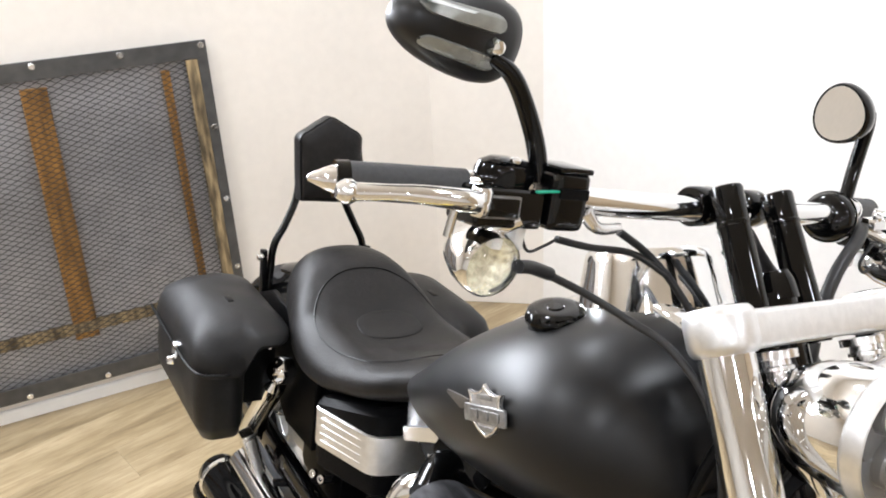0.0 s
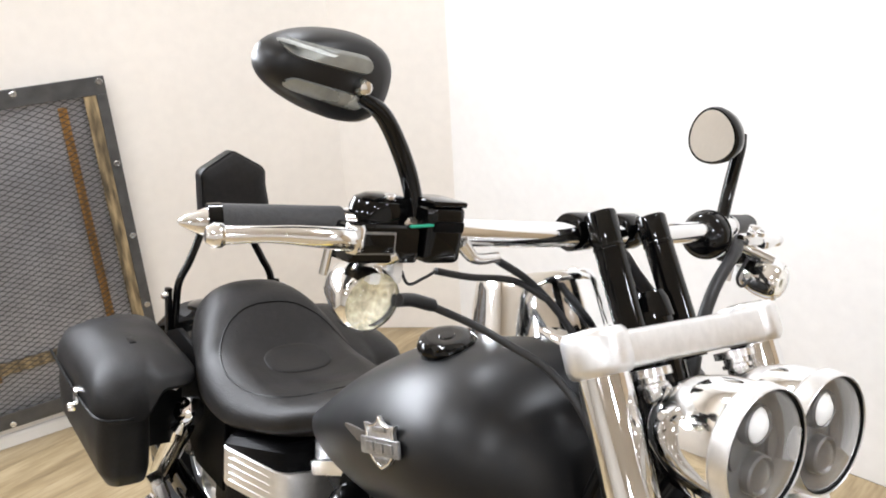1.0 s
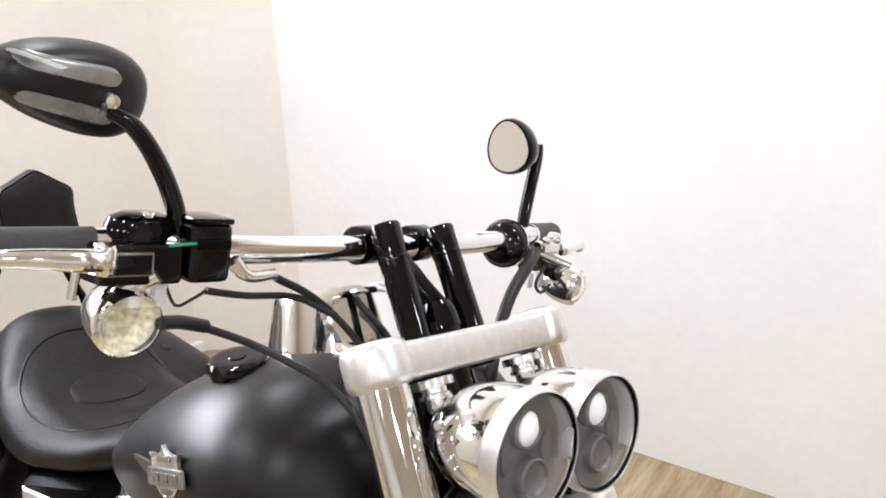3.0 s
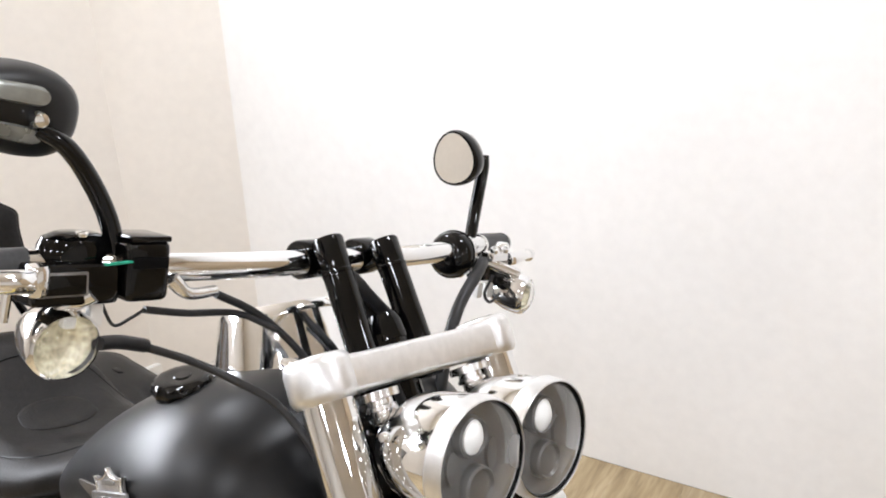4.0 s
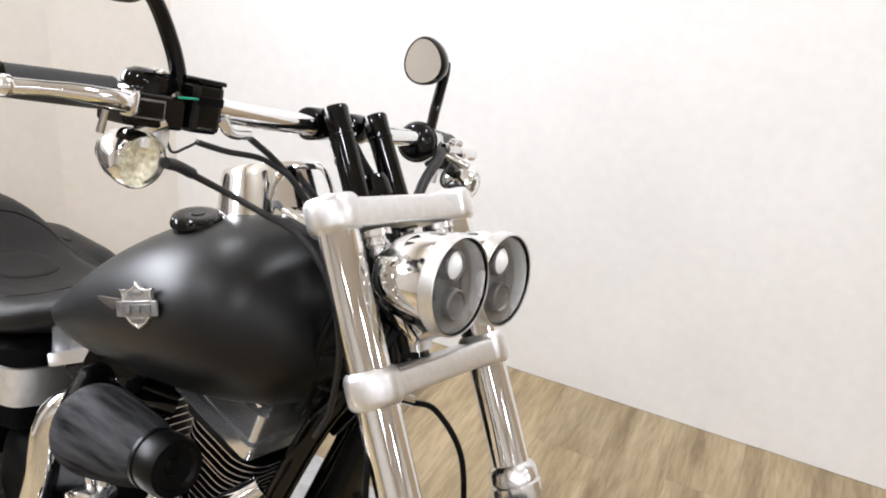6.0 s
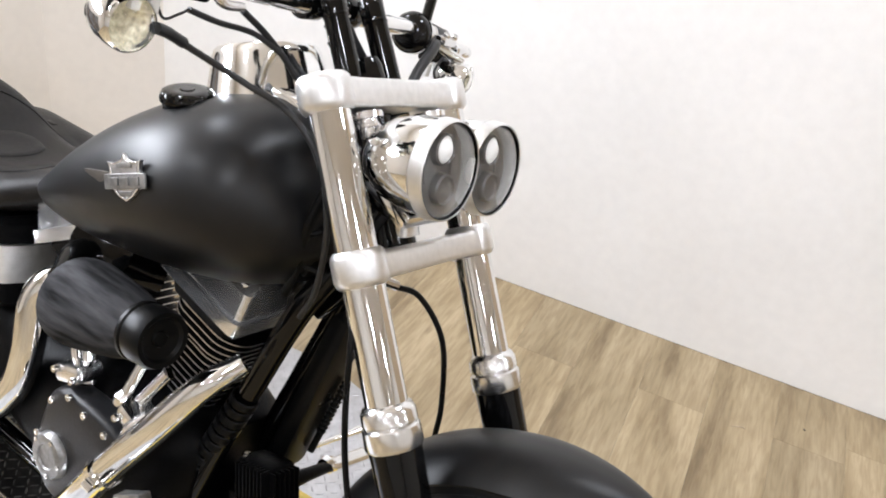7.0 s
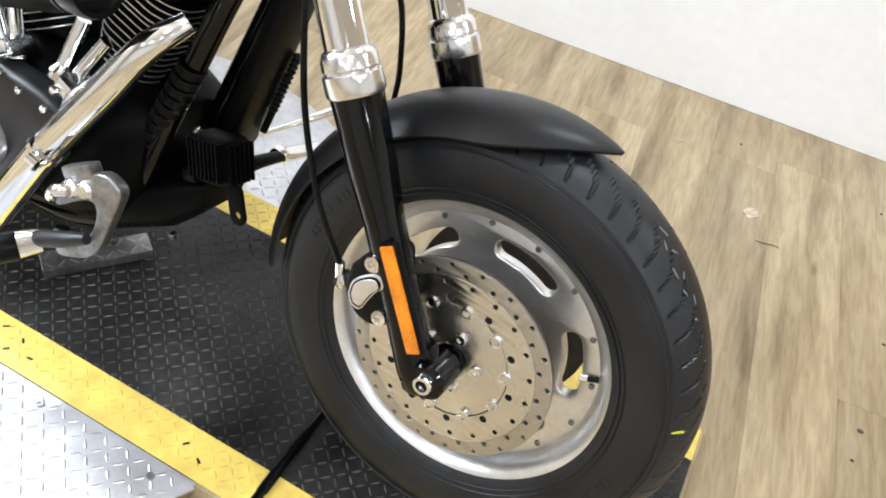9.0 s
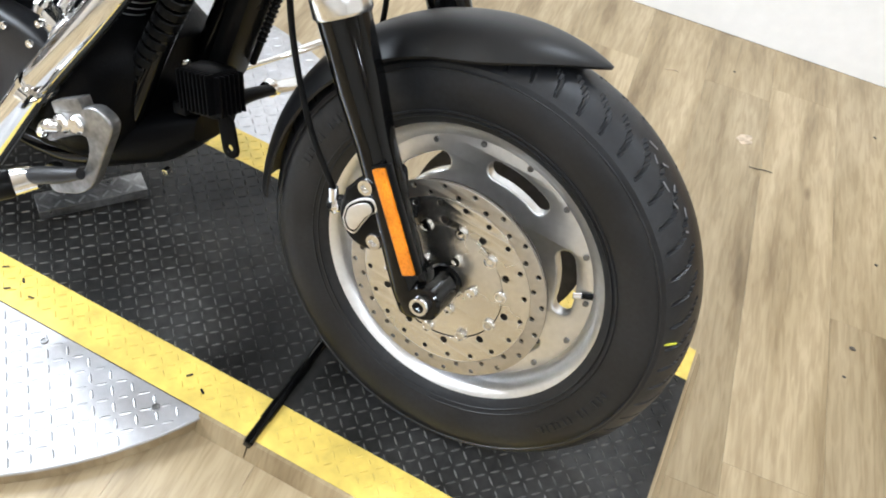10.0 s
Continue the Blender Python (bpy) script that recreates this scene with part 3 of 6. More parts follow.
# front wheel
def tyre_mesh(radius, bead, half, nu=1680, grooves=56):
    prof = [(bead - 0.004, -half * 0.70), (bead + 0.006, -half * 0.80), (bead + 0.024, -half * 0.93), (bead + 0.048, -half), (bead + 0.066, -half * 0.985)]
    side = spline([(r, y, 0) for r, y in prof], 12)
    shoulder = [(radius - 0.0385, -half * 0.965)]
    crown = []
    for k in range(27):
        y = -0.93 + 1.86 * k / 26
        crown.append((radius - 0.034 * abs(y) ** 2.3, y * half))
    line = [(p.x, p.y) for p in side] + shoulder + crown + [(radius - 0.0385, half * 0.965)] + [(p.x, -p.y) for p in reversed(side)]
    verts, faces = [], []
    nv = len(line)
    for i in range(nu):
        a = 2 * math.pi * i / nu
        for r, y in line:
            ay = abs(y) / half
            if r > radius - 0.036 and 0.10 < ay < 0.94:
                u = a * grooves / (2 * math.pi) + (0.5 if y > 0 else 0)
                bend = 0.25 * (ay - 0.52) / 0.3 if ay > 0.52 else -0.55 * (0.52 - ay) / 0.22
                w = (u + bend) % 1.0
                if w < 0.13 and 0.28 < ay < 0.84:
                    r -= 0.0050
            verts.append((r * math.cos(a), y, r * math.sin(a)))
    for i in range(nu):
        j = (i + 1) % nu
        for k in range(nv - 1):
            faces.append((i * nv + k, i * nv + k + 1, j * nv + k + 1, j * nv + k))
    me = bpy.data.meshes.new("tyre")
    me.from_pydata(verts, [], faces)
    for p in me.polygons:
        p.use_smooth = True
    me.set_sharp_from_angle(angle=radians(28))
    me.materials.append(RUBBER)
    return me


# x forward, y up, z towards the right-hand side
AXLE = Matrix(((1, 0, 0, 0), (0, 0, -1, 0), (0, 1, 0, 0), (0, 0, 0, 1)))

wheel = part("front_wheel", lathe([(0.030, 0.058), (0.036, 0.052), (0.036, -0.052), (0.030, -0.058), (0.0, -0.058)], AXLE, 40), CAST, bike, "polished cast wheel with slotted disc and black tyre")
me = tyre_mesh(0.325, 0.2165, 0.067)
tyre = new("tyre", me)
tyre.parent = wheel
tagged(tyre, "black rubber tyre with chevron tread")
for rr, yy in ((0.2265, 0.0575), (0.2335, 0.0605), (0.2900, 0.0665)):
    for side in (-1, 1):
        part("sidewall_ridge", lathe([(rr - 0.0014, 0.0), (rr - 0.0006, 0.0012), (rr + 0.0006, 0.0012), (rr + 0.0014, 0.0)], AXLE @ pose(0, 0, -side * yy), 160), RUBBER, wheel)
for k, wd in enumerate((7, 6, 7, 5, 7, 6, 0, 4, 4, 0, 5, 5, 6)):
    for base in (-38, 142):
        if wd:
            a = radians(base + k * 2.3)
            part("sidewall_mark", box((0.012, wd * 0.0011, 0.0018), AXLE @ pose(0.262 * math.cos(a), 0.262 * math.sin(a), 0.0672, 0, 0, math.degrees(a)), 0.0004, segs=1), RUBBER, wheel)
rim_prof = [(0.2195, 0.050), (0.2210, 0.0475), (0.2200, 0.044), (0.2130, 0.040), (0.2050, 0.037), (0.1985, 0.030), (0.1960, 0.014), (0.1950, 0.0),
            (0.1950, -0.014), (0.1985, -0.030), (0.2130, -0.040), (0.2210, -0.0475), (0.2195, -0.050), (0.2130, -0.0475), (0.2060, -0.043), (0.1930, -0.030),
            (0.1890, -0.012), (0.1890, 0.012), (0.1930, 0.030), (0.2060, 0.043), (0.2130, 0.0475), (0.2195, 0.050)]
part("rim", lathe(rim_prof, AXLE, 128), SATIN, wheel, "polished aluminium rim", angle=50)
slots = [circle(0.191, 128)] + [arc_slot(0.150, radians(18 + 60 * k - 14), radians(18 + 60 * k + 14), 0.0135) for k in range(6)] + [circle(0.034, 40)]
part("wheel_disc", plate(slots, 0.020, AXLE @ pose(0, 0, 0.004), 0.003), SATIN, wheel, "satin aluminium disc with slots", angle=30)
for k in range(16):
    a = radians(11 + 22.5 * k)
    bolt("rivet", (0.181 * math.cos(a), -0.0145, 0.181 * math.sin(a)), (0, -1, 0), 0.0042, 0.003, DULL, wheel)
part("valve", tube([(0.190, -0.010, 0.051), (0.176, -0.016, 0.047), (0.166, -0.020, 0.044)], [0.0055, 0.0042, 0.0036], 6, 10), DARK, wheel, "rubber tyre valve")
bm = tube([(0.168, -0.0195, 0.0445), (0.158, -0.023, 0.042)], 0.0046, 2, 10)
part("valve_cap", bm, CHROME, wheel, "chrome valve cap")


# brake rotor
RY0 = 0.084


def drilled(r, n, turn):
    return [circle(0.0036, 12, r * math.cos(radians(turn + 360 * k / n)), r * math.sin(radians(turn + 360 * k / n))) for k in range(n)]


part("brake_rotor", plate([circle(0.149, 128), *drilled(0.1425, 20, 0), *drilled(0.1315, 20, 9), circle(0.1265, 112)], 0.005, AXLE @ pose(0, 0, RY0), 0.0005), ROTOR, wheel, "drilled steel brake rotor")
pockets = [circle(0.0052, 16, 0.0950 * math.cos(radians(36 * k)), 0.0950 * math.sin(radians(36 * k))) for k in range(10)]
part("rotor_face", plate([circle(0.1262, 112), *drilled(0.1180, 20, 3), *pockets, circle(0.0875, 90)], 0.0046, AXLE @ pose(0, 0, RY0), 0.0005), ROTORFACE, wheel, "polished inner rotor ring")
# added dark sheet that puts shade behind the drilled holes
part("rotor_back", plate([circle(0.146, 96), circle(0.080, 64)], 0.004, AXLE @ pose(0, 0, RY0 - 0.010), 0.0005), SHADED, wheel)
part("rotor_carrier", plate([circle(0.0862, 90), circle(0.027, 32)], 0.004, AXLE @ pose(0, 0, RY0 - 0.001), 0.0006), ROTORFACE, wheel, "smooth rotor carrier")
for k in range(10):
    a = radians(18 + 36 * k)
    m = AXLE @ pose(0.0845 * math.cos(a), 0.0845 * math.sin(a), RY0)
    part("rotor_button", lathe([(0, 0.005), (0.004, 0.005), (0.0045, 0.0035), (0.006, 0.006), (0.0085, 0.0055), (0.009, 0.002), (0.009, -0.003)], m, 18), CHROME, wheel, "bright rotor rivet")
for k in range(5):
    a = radians(10 + 72 * k)
    bolt("rotor_bolt", (0.042 * math.cos(a), -RY0 - 0.001, 0.042 * math.sin(a)), (0, -1, 0), 0.0085, 0.006, CHROME, wheel)
# left rotor coloured darker to hold the shade inside the wheel slots
part("rotor_left", plate([circle(0.146, 96), circle(0.034, 32)], 0.005, AXLE @ pose(0, 0, -RY0), 0.0006), SHADED, wheel, "left brake rotor, its steel darkened for shade")
for a, y, turn, ln in ((60.0, -0.010, 20, 0.016), (57.5, -0.022, -35, 0.013), (55.0, -0.012, 50, 0.014), (51.5, -0.030, 10, 0.016), (50.0, -0.018, -60, 0.012), (46.5, -0.028, 35, 0.015), (44.0, -0.016, -20, 0.012), (40.0, -0.024, 60, 0.013)):
    r = 0.3252 - 0.034 * abs(y / 0.067) ** 2.3
    part("chalk_mark", box((ln, 0.0028, 0.0012), Matrix.Rotation(radians(-a), 4, "Y") @ Matrix.Translation((r, y, 0)) @ Matrix.Rotation(radians(90), 4, "Y") @ Matrix.Rotation(radians(turn), 4, "Z"), 0.0004, segs=1), CHALK, wheel, "pale chalk stroke on the tread")
part("paint_dash", tube([(0.281, -0.0615, 0.066), (0.292, -0.0575, 0.070), (0.303, -0.0490, 0.074)], 0.0016, 6, 6), PAINTEND, wheel, "short yellow paint mark")
part("hub_spacer", lathe([(0.012, 0.126), (0.013, 0.120), (0.013, 0.094), (0.0245, 0.088), (0.0245, 0.05)], AXLE, 32), GLOSS, wheel, "black hub spacer")

# fork legs
for side in (-1, 1):
    leg = part("fork_leg", lathe([(0.0, -0.040), (0.017, -0.040), (0.024, -0.030), (0.0265, 0.0), (0.0255, 0.10), (0.0265, 0.20), (0.0315, 0.27), (0.0330, 0.345), (0.0335, 0.358), (0.0, 0.358)],
               frame_of(fork_at(0, side), RAKE, (0, 1, 0)), 40), GLOSS, bike, "gloss black lower fork leg")
    boss = Vector((0.0, side * FORK_Y, 0.0))
    part("axle_boss", lathe([(0, 0.024), (0.023, 0.024), (0.026, 0.020), (0.026, -0.028), (0.022, -0.032), (0, -0.032)], frame_of(boss, (0, side, 0)), 28), GLOSS, leg)
    part("web", box((0.045, 0.030, 0.055), pose(-0.020, side * (FORK_Y - 0.002), 0.008, 0, -31, 0), 0.010), GLOSS, leg)
    ring = lathe([(0.0265, 0.412), (0.031, 0.409), (0.0345, 0.402), (0.0350, 0.388), (0.0330, 0.385), (0.0365, 0.382), (0.0370, 0.360), (0.0345, 0.356), (0.0265, 0.356)],
                 frame_of(fork_at(0, side), RAKE, (0, 1, 0)), 40)
    part("seal_collar", ring, CAST, leg, "chrome fork seal collar")
    t = part("fork_tube", lathe([(0.0, 0.395), (0.0268, 0.395), (0.0268, 0.80), (0.0, 0.80)], frame_of(fork_at(0, side), RAKE, (0, 1, 0)), 40), CHROME, bike, "chrome upper fork tube")
    # slim amber reflector along the outer face
    m = frame_of(Vector((-0.066, side * 0.1525, 0.099)), Vector((-0.56, 0, 0.83)), (0, side, 0))
    part("reflector_base", box((0.027, 0.012, 0.150), m, 0.003), DARK, leg)
    part("reflector", box((0.019, 0.008, 0.145), m @ Matrix.Translation((0, 0.0055, 0)), 0.0025), AMBER, leg, "long amber reflector")

nut = lathe([(0.0, 0.146), (0.0075, 0.146), (0.0085, 0.160), (0.0125, 0.160), (0.0140, 0.157), (0.0145, 0.146), (0.0165, 0.145), (0.0165, 0.143), (0, 0.143)], AXLE, 24)
part("axle_nut", nut, CHROME, bike, "bright front axle nut")

# triple clamps
def clamp(name, s, thick, label):
    m = frame_of(fork_at(s, 0), RAKE, (0, 1, 0))
    # local x runs along the bike, local y sideways
    n = 14
    out = []
    R0 = 0.031
    for k in range(n + 1):
        a = math.pi * (0 + k / n)
        out.append((R0 * math.cos(a), FORK_Y + R0 * math.sin(a)))
    out += [(-R0, 0.05), (-R0 * 1.3, 0.03), (-R0 * 1.3, -0.03), (-R0, -0.05)]
    for k in range(n + 1):
        a = math.pi * (1 + k / n)
        out.append((R0 * math.cos(a), -FORK_Y + R0 * math.sin(a)))
    out += [(R0 * 0.86, -0.085), (R0 * 0.86, 0.085)]
    return part(name, plate([out], thick, m, 0.006), SATIN, bike, label, angle=40)


low = clamp("lower_fork_clamp", 0.576, 0.034, "satin silver lower fork clamp")
upp = clamp("upper_fork_clamp", 0.788, 0.038, "satin silver upper fork clamp")
for side in (-1, 1):
    for thing, s in ((low, 0.578), (upp, 0.790)):
        part("clamp_collar", lathe([(0.025, 0.023), (0.029, 0.0225), (0.0325, 0.019), (0.0345, 0.013), (0.0345, -0.013), (0.0325, -0.019), (0.029, -0.0225), (0.025, -0.023)], frame_of(fork_at(s, side), RAKE, (0, 1, 0)), 36), SATIN, thing)
    part("tube_cap", lathe([(0, 0.0245), (0.010, 0.0245), (0.011, 0.0235), (0.020, 0.0240), (0.023, 0.0225), (0.023, 0.018)], frame_of(fork_at(0.790, side), RAKE, (0, 1, 0)), 24), CHROME, upp)
part("steering_stem", tube([fork_at(0.55, 0) + Vector((-0.045, 0, 0)), fork_at(0.80, 0) + Vector((-0.045, 0, 0))], 0.030, 4, 24), GLOSS, bike, "black steering head")
part("stem_nut", lathe([(0, 0.03), (0.016, 0.03), (0.02, 0.02), (0.022, 0), (0.0, 0)], frame_of(fork_at(0.800, 0) + Vector((-0.03, 0, 0)), RAKE), 24), GLOSS, upp)

for side in (-1, 1):
    m = frame_of(fork_at(0.772, side * 0.56) + Vector((0.012, 0, 0)), RAKE)
    part("clamp_nut", lathe([(0, -0.034), (0.010, -0.034), (0.0115, -0.031), (0.0115, -0.021), (0.016, -0.020), (0.016, -0.016), (0.0135, -0.015), (0.0135, -0.010), (0.022, -0.009), (0.022, -0.001), (0, 0.0)], m, 24), CAST, upp, "bright nut and washers under the clamp")

# headlamps
HEADX = Vector((0.984, -0.03, 0.16)).normalized()
for side in (-1, 1):
    c = Vector((-0.290, side * 0.057 - 0.004, 0.625 - 0.003 * side))
    m = frame_of(c, HEADX, (0, 1, 0)) @ Matrix.Diagonal((0.885, 0.885, 0.95, 1))
    shell = lathe([(0.0660, -0.004), (0.0680, -0.006), (0.0694, -0.012), (0.0685, -0.030), (0.0670, -0.050), (0.0600, -0.080), (0.0470, -0.105), (0.0280, -0.122), (0.0, -0.128)], m, 56)
    lamp = part("headlamp", shell, CHROME, bike, "chrome bullet headlamp")
    part("bezel", lathe([(0.0668, -0.006), (0.0669, 0.002), (0.0676, 0.0040), (0.0690, 0.0030), (0.0706, -0.003), (0.0716, -0.014), (0.0690, -0.018)], m, 64), SATIN, lamp, "chrome trim ring")
    g = m @ Matrix.Diagonal((1.055, 1.055, 1, 1))
    part("inner_housing", lathe([(0.0615, -0.003), (0.0600, -0.008), (0.052, -0.014), (0.0, -0.0165)], g, 48), LAMPGREY, lamp, "dark grey lamp interior")
    for dx, dy, r in ((-0.027, -0.006, 0.021), (0.026, 0.004, 0.021)):
        # local x of g runs up or down, y sideways
        p = g @ pose(dx, dy, -0.012)
        part("projector_ring", lathe([(r - 0.004, 0.004), (r - 0.002, 0.008), (r, 0.006), (r + 0.001, -0.008)], p, 32), LAMPGREY, lamp)
        # upper lens and bowl are opaque white: the lit look is in the colour
        if dx < 0:
            part("projector_lens", lathe([(0, 0.013), (r * 0.45, 0.0115), (r * 0.8, 0.006), (r - 0.003, 0.0), (r - 0.003, -0.006), (0, -0.006)], p @ Matrix.Diagonal((1.05, 0.86, 1, 1)), 32), TRIM, lamp, "opaque white projector lens coloured to look lit")
        else:
            part("projector_lens", lathe([(0, 0.012), (r * 0.45, 0.0105), (r * 0.8, 0.005), (r - 0.003, 0.0), (r - 0.003, -0.006), (0, -0.006)], p, 32), GLASS, lamp, "clear projector lens")
        part("projector_bowl", lathe([(r - 0.003, -0.006), (r * 0.6, -0.014), (0, -0.0145)], p, 32), TRIM if dx < 0 else LAMPGREY, lamp)
    for dy in (-0.030, 0.030):
        part("reflector_wing", lathe([(0, 0.002), (0.011, 0.002), (0.013, -0.004), (0.012, -0.012)], g @ pose(0, dy, -0.014), 20, squash=(1.5, 0.7)), LAMPGREY, lamp)
    part("lens_seal", lathe([(0.0615, -0.005), (0.0617, 0.0), (0.0624, 0.0022), (0.0634, 0.0022), (0.0634, -0.004)], g, 56), DARK, lamp, "black seal round the glass")
    part("lens", lathe([(0.0, 0.0120), (0.020, 0.0108), (0.040, 0.0072), (0.054, 0.0035), (0.0618, 0.0002), (0.0618, -0.0018), (0.054, 0.0015), (0.040, 0.0052), (0.020, 0.0088), (0, 0.0100)], g, 56), GLASS, lamp, "clear domed headlamp glass")
    part("fixing_bolt", lathe([(0, 0.012), (0.008, 0.012), (0.010, 0.008), (0.010, 0)], frame_of(c + Vector((-0.075, side * 0.052, 0.012)), (0, side, 0)) @ Matrix.Scale(0.5, 4), 20), CHROME, lamp)
part("lamp_bracket", box((0.085, 0.095, 0.020), pose(-0.375, 0, 0.552, 0, 20, 0), 0.006), CHROME, bike, "chrome headlamp bracket")
part("lamp_bracket_arm", loft([superring((x, 0, z), (1, 0, 0.3), (0, 1, 0), a, b, 4, 24) for x, z, a, b in ((-0.372, 0.556, 0.022, 0.036), (-0.372, 0.540, 0.018, 0.028), (-0.368, 0.520, 0.013, 0.020), (-0.362, 0.505, 0.013, 0.020))]), CAST, bike, "bright cast pillar under the headlamps")

# front fender
def fender(a0, a1, radius, width, drop, taper, thick=0.0035, mid=(0, 0, 0), n=64, nv=22, tail=0.0):
    outer, inner = [], []
    for i in range(n + 1):
        a = a0 + (a1 - a0) * i / n
        u = min(1.0, max(0.0, (a - a0) / taper))
        w = width * (0.04 + 0.96 * math.sin(u * math.pi / 2) ** 0.8)
        rr = radius + 0.004 * (1 - u) + tail * max(0, i / n - 0.6)
        ro, ri = [], []
        for k in range(nv + 1):
            v = -1 + 2 * k / nv
            r = rr - drop * (w / width) ** 1.3 * abs(v) ** 2.6
            for lst, off in ((ro, 0), (ri, -thick)):
                lst.append(Vector((mid[0] + (r + off) * math.cos(radians(a)), mid[1] + v * (w + off * 0.4), mid[2] + (r + off) * math.sin(radians(a)))))
        outer.append(ro)
        inner.append(ri)
    return loft([o + i[::-1] for o, i in zip(outer, inner)])


part("front_fender", fender(77, 187, 0.347, 0.080, 0.040, 30), DENIM, bike, "matte black front fender with a pointed tip", angle=60)

# caliper
cal = []
for x, z in ((-0.150, 0.098), (-0.128, 0.132), (-0.100, 0.138), (-0.088, 0.110), (-0.074, 0.075), (-0.078, 0.044), (-0.098, 0.030), (-0.120, 0.030), (-0.136, 0.040), (-0.150, 0.062)):
    cal.append((x, z))
cal = [(p.x, p.y) for p in spline([(*q, 0) for q in cal + cal[:1]], 60)][:-1]
caliper = part("brake_caliper", plate([cal], 0.060, AXLE @ pose(0, 0, 0.118), 0.006), DARK, bike, "black front brake caliper with a silver face")
kid = [(-0.138, 0.062), (-0.136, 0.082), (-0.120, 0.100), (-0.106, 0.106), (-0.098, 0.096), (-0.106, 0.082), (-0.112, 0.066), (-0.118, 0.050), (-0.130, 0.050)]
kid = [(p.x, p.y) for p in spline([(*q, 0) for q in kid + kid[:1]], 48)][:-1]
kc = (sum(p[0] for p in kid) / len(kid), sum(p[1] for p in kid) / len(kid))
grow = lambda f: [(kc[0] + (x - kc[0]) * f, kc[1] + (y - kc[1]) * f) for x, y in kid]
part("caliper_face", plate([grow(1.12)], 0.006, AXLE @ pose(0, 0, 0.150), 0.0015), SATIN, caliper, "satin silver kidney-shaped face")
part("caliper_groove", plate([grow(0.98)], 0.003, AXLE @ pose(0, 0, 0.1525), 0.0005), DARK, caliper)
part("caliper_plate", plate([grow(0.84)], 0.005, AXLE @ pose(0, 0, 0.153), 0.001), SATIN, caliper, "brushed silver inlay")
bolt("caliper_bolt", (-0.118, -0.148, 0.122), (0, -1, 0), 0.0115, 0.010, CHROME, caliper)
bolt("caliper_bolt", (-0.089, -0.143, 0.050), (0, -1, 0), 0.0115, 0.010, CHROME, caliper)
part("banjo", lathe([(0, 0.012), (0.009, 0.012), (0.010, 0.008), (0.013, 0.006), (0.013, -0.006), (0.0, -0.006)], frame_of((-0.160, -0.135, 0.062), (-0.6, -0.8, 0)), 18), CHROME, caliper, "bright brake-line fitting")
part("line_end", tube([(-0.168, -0.142, 0.088), (-0.163, -0.140, 0.066)], 0.0065, 3, 10), CHROME, caliper)
part("brake_line", tube([(-0.168, -0.142, 0.085), (-0.215, -0.150, 0.155), (-0.262, -0.150, 0.25), (-0.285, -0.155, 0.34), (-0.305, -0.150, 0.42), (-0.350, -0.11, 0.47)], 0.0042, 40, 10), DARK, bike, "black front brake line")
part("brake_line", tube([(-0.345, -0.02, 0.440), (-0.325, 0.020, 0.425), (-0.285, 0.045, 0.370), (-0.262, 0.055, 0.28), (-0.258, 0.060, 0.22)], 0.0042, 30, 10), DARK, bike, "black brake line behind the fork")
part("line_junction", tube([(-0.355, -0.045, 0.450), (-0.345, -0.015, 0.440)], 0.007, 3, 10), CHROME, bike)

# tank
def tank():
    rows = [(-0.990, 0.352, 0.325, 0.105), (-0.978, 0.372, 0.312, 0.128), (-0.93, 0.418, 0.300, 0.155), (-0.87, 0.477, 0.298, 0.180), (-0.80, 0.533, 0.305, 0.203),
            (-0.72, 0.581, 0.318, 0.221), (-0.64, 0.614, 0.333, 0.231), (-0.57, 0.628, 0.350, 0.229), (-0.51, 0.612, 0.370, 0.209), (-0.470, 0.572, 0.395, 0.172),
            (-0.445, 0.532, 0.425, 0.128), (-0.430, 0.502, 0.445, 0.085), (-0.424, 0.482, 0.460, 0.045)]
    sm = spline([(a, b, c) for a, b, c, d in rows], 60)
    wd = spline([(a, d, 0) for a, b, c, d in rows], 60)
    secs = []
    for p, w in zip(sm, wd):
        zt, zb = p.y, p.z
        zm = zb + (zt - zb) * 0.52
        secs.append(superring((p.x, 0, zm), (0, 1, 0), (0, 0, 1), w.y, zt - zm, 2.25, 64, zm - zb))
    bm = loft(secs)
    for v in bm.verts:
        if v.co.z > 0.48:      # the metal swells up round the filler neck
            v.co.z += 0.008 * math.exp(-((v.co.x + 0.664) / 0.085) ** 2 - ((v.co.y + 0.158) / 0.060) ** 2)
    return bm


fuel = part("fuel_tank", tank(), DENIM, bike, "matte black teardrop fuel tank with a pewter badge", angle=60)
CAP = frame_of((-0.664, -0.137, 0.594), (-0.05, -0.21, 1))
cap = lathe([(0, 0.0120), (0.008, 0.0125), (0.020, 0.0130), (0.027, 0.0125), (0.0325, 0.0105), (0.0360, 0.0065), (0.0368, 0.0020), (0.0362, -0.0030), (0.0335, -0.0060), (0.0328, -0.0120), (0.0345, -0.0200)], CAP, 96)
for v in cap.verts:
    q = CAP.inverted() @ v.co
    if math.hypot(q.x, q.y) > 0.0355:      # finger scallops round the rim
        f = 1 - 0.022 * (1 + math.cos(12 * math.atan2(q.y, q.x)))
        v.co = CAP @ Vector((q.x * f, q.y * f, q.z))
part("filler_cap", cap, GLOSS, fuel, "gloss black filler cap")
part("cap_dial", lathe([(0, 0.0142), (0.009, 0.0140), (0.0105, 0.0128), (0.0105, 0.010)], CAP, 32), GLOSS, fuel)
DASH = frame_of((-0.660, 0.004, 0.622), (-0.36, 0, 0.93))
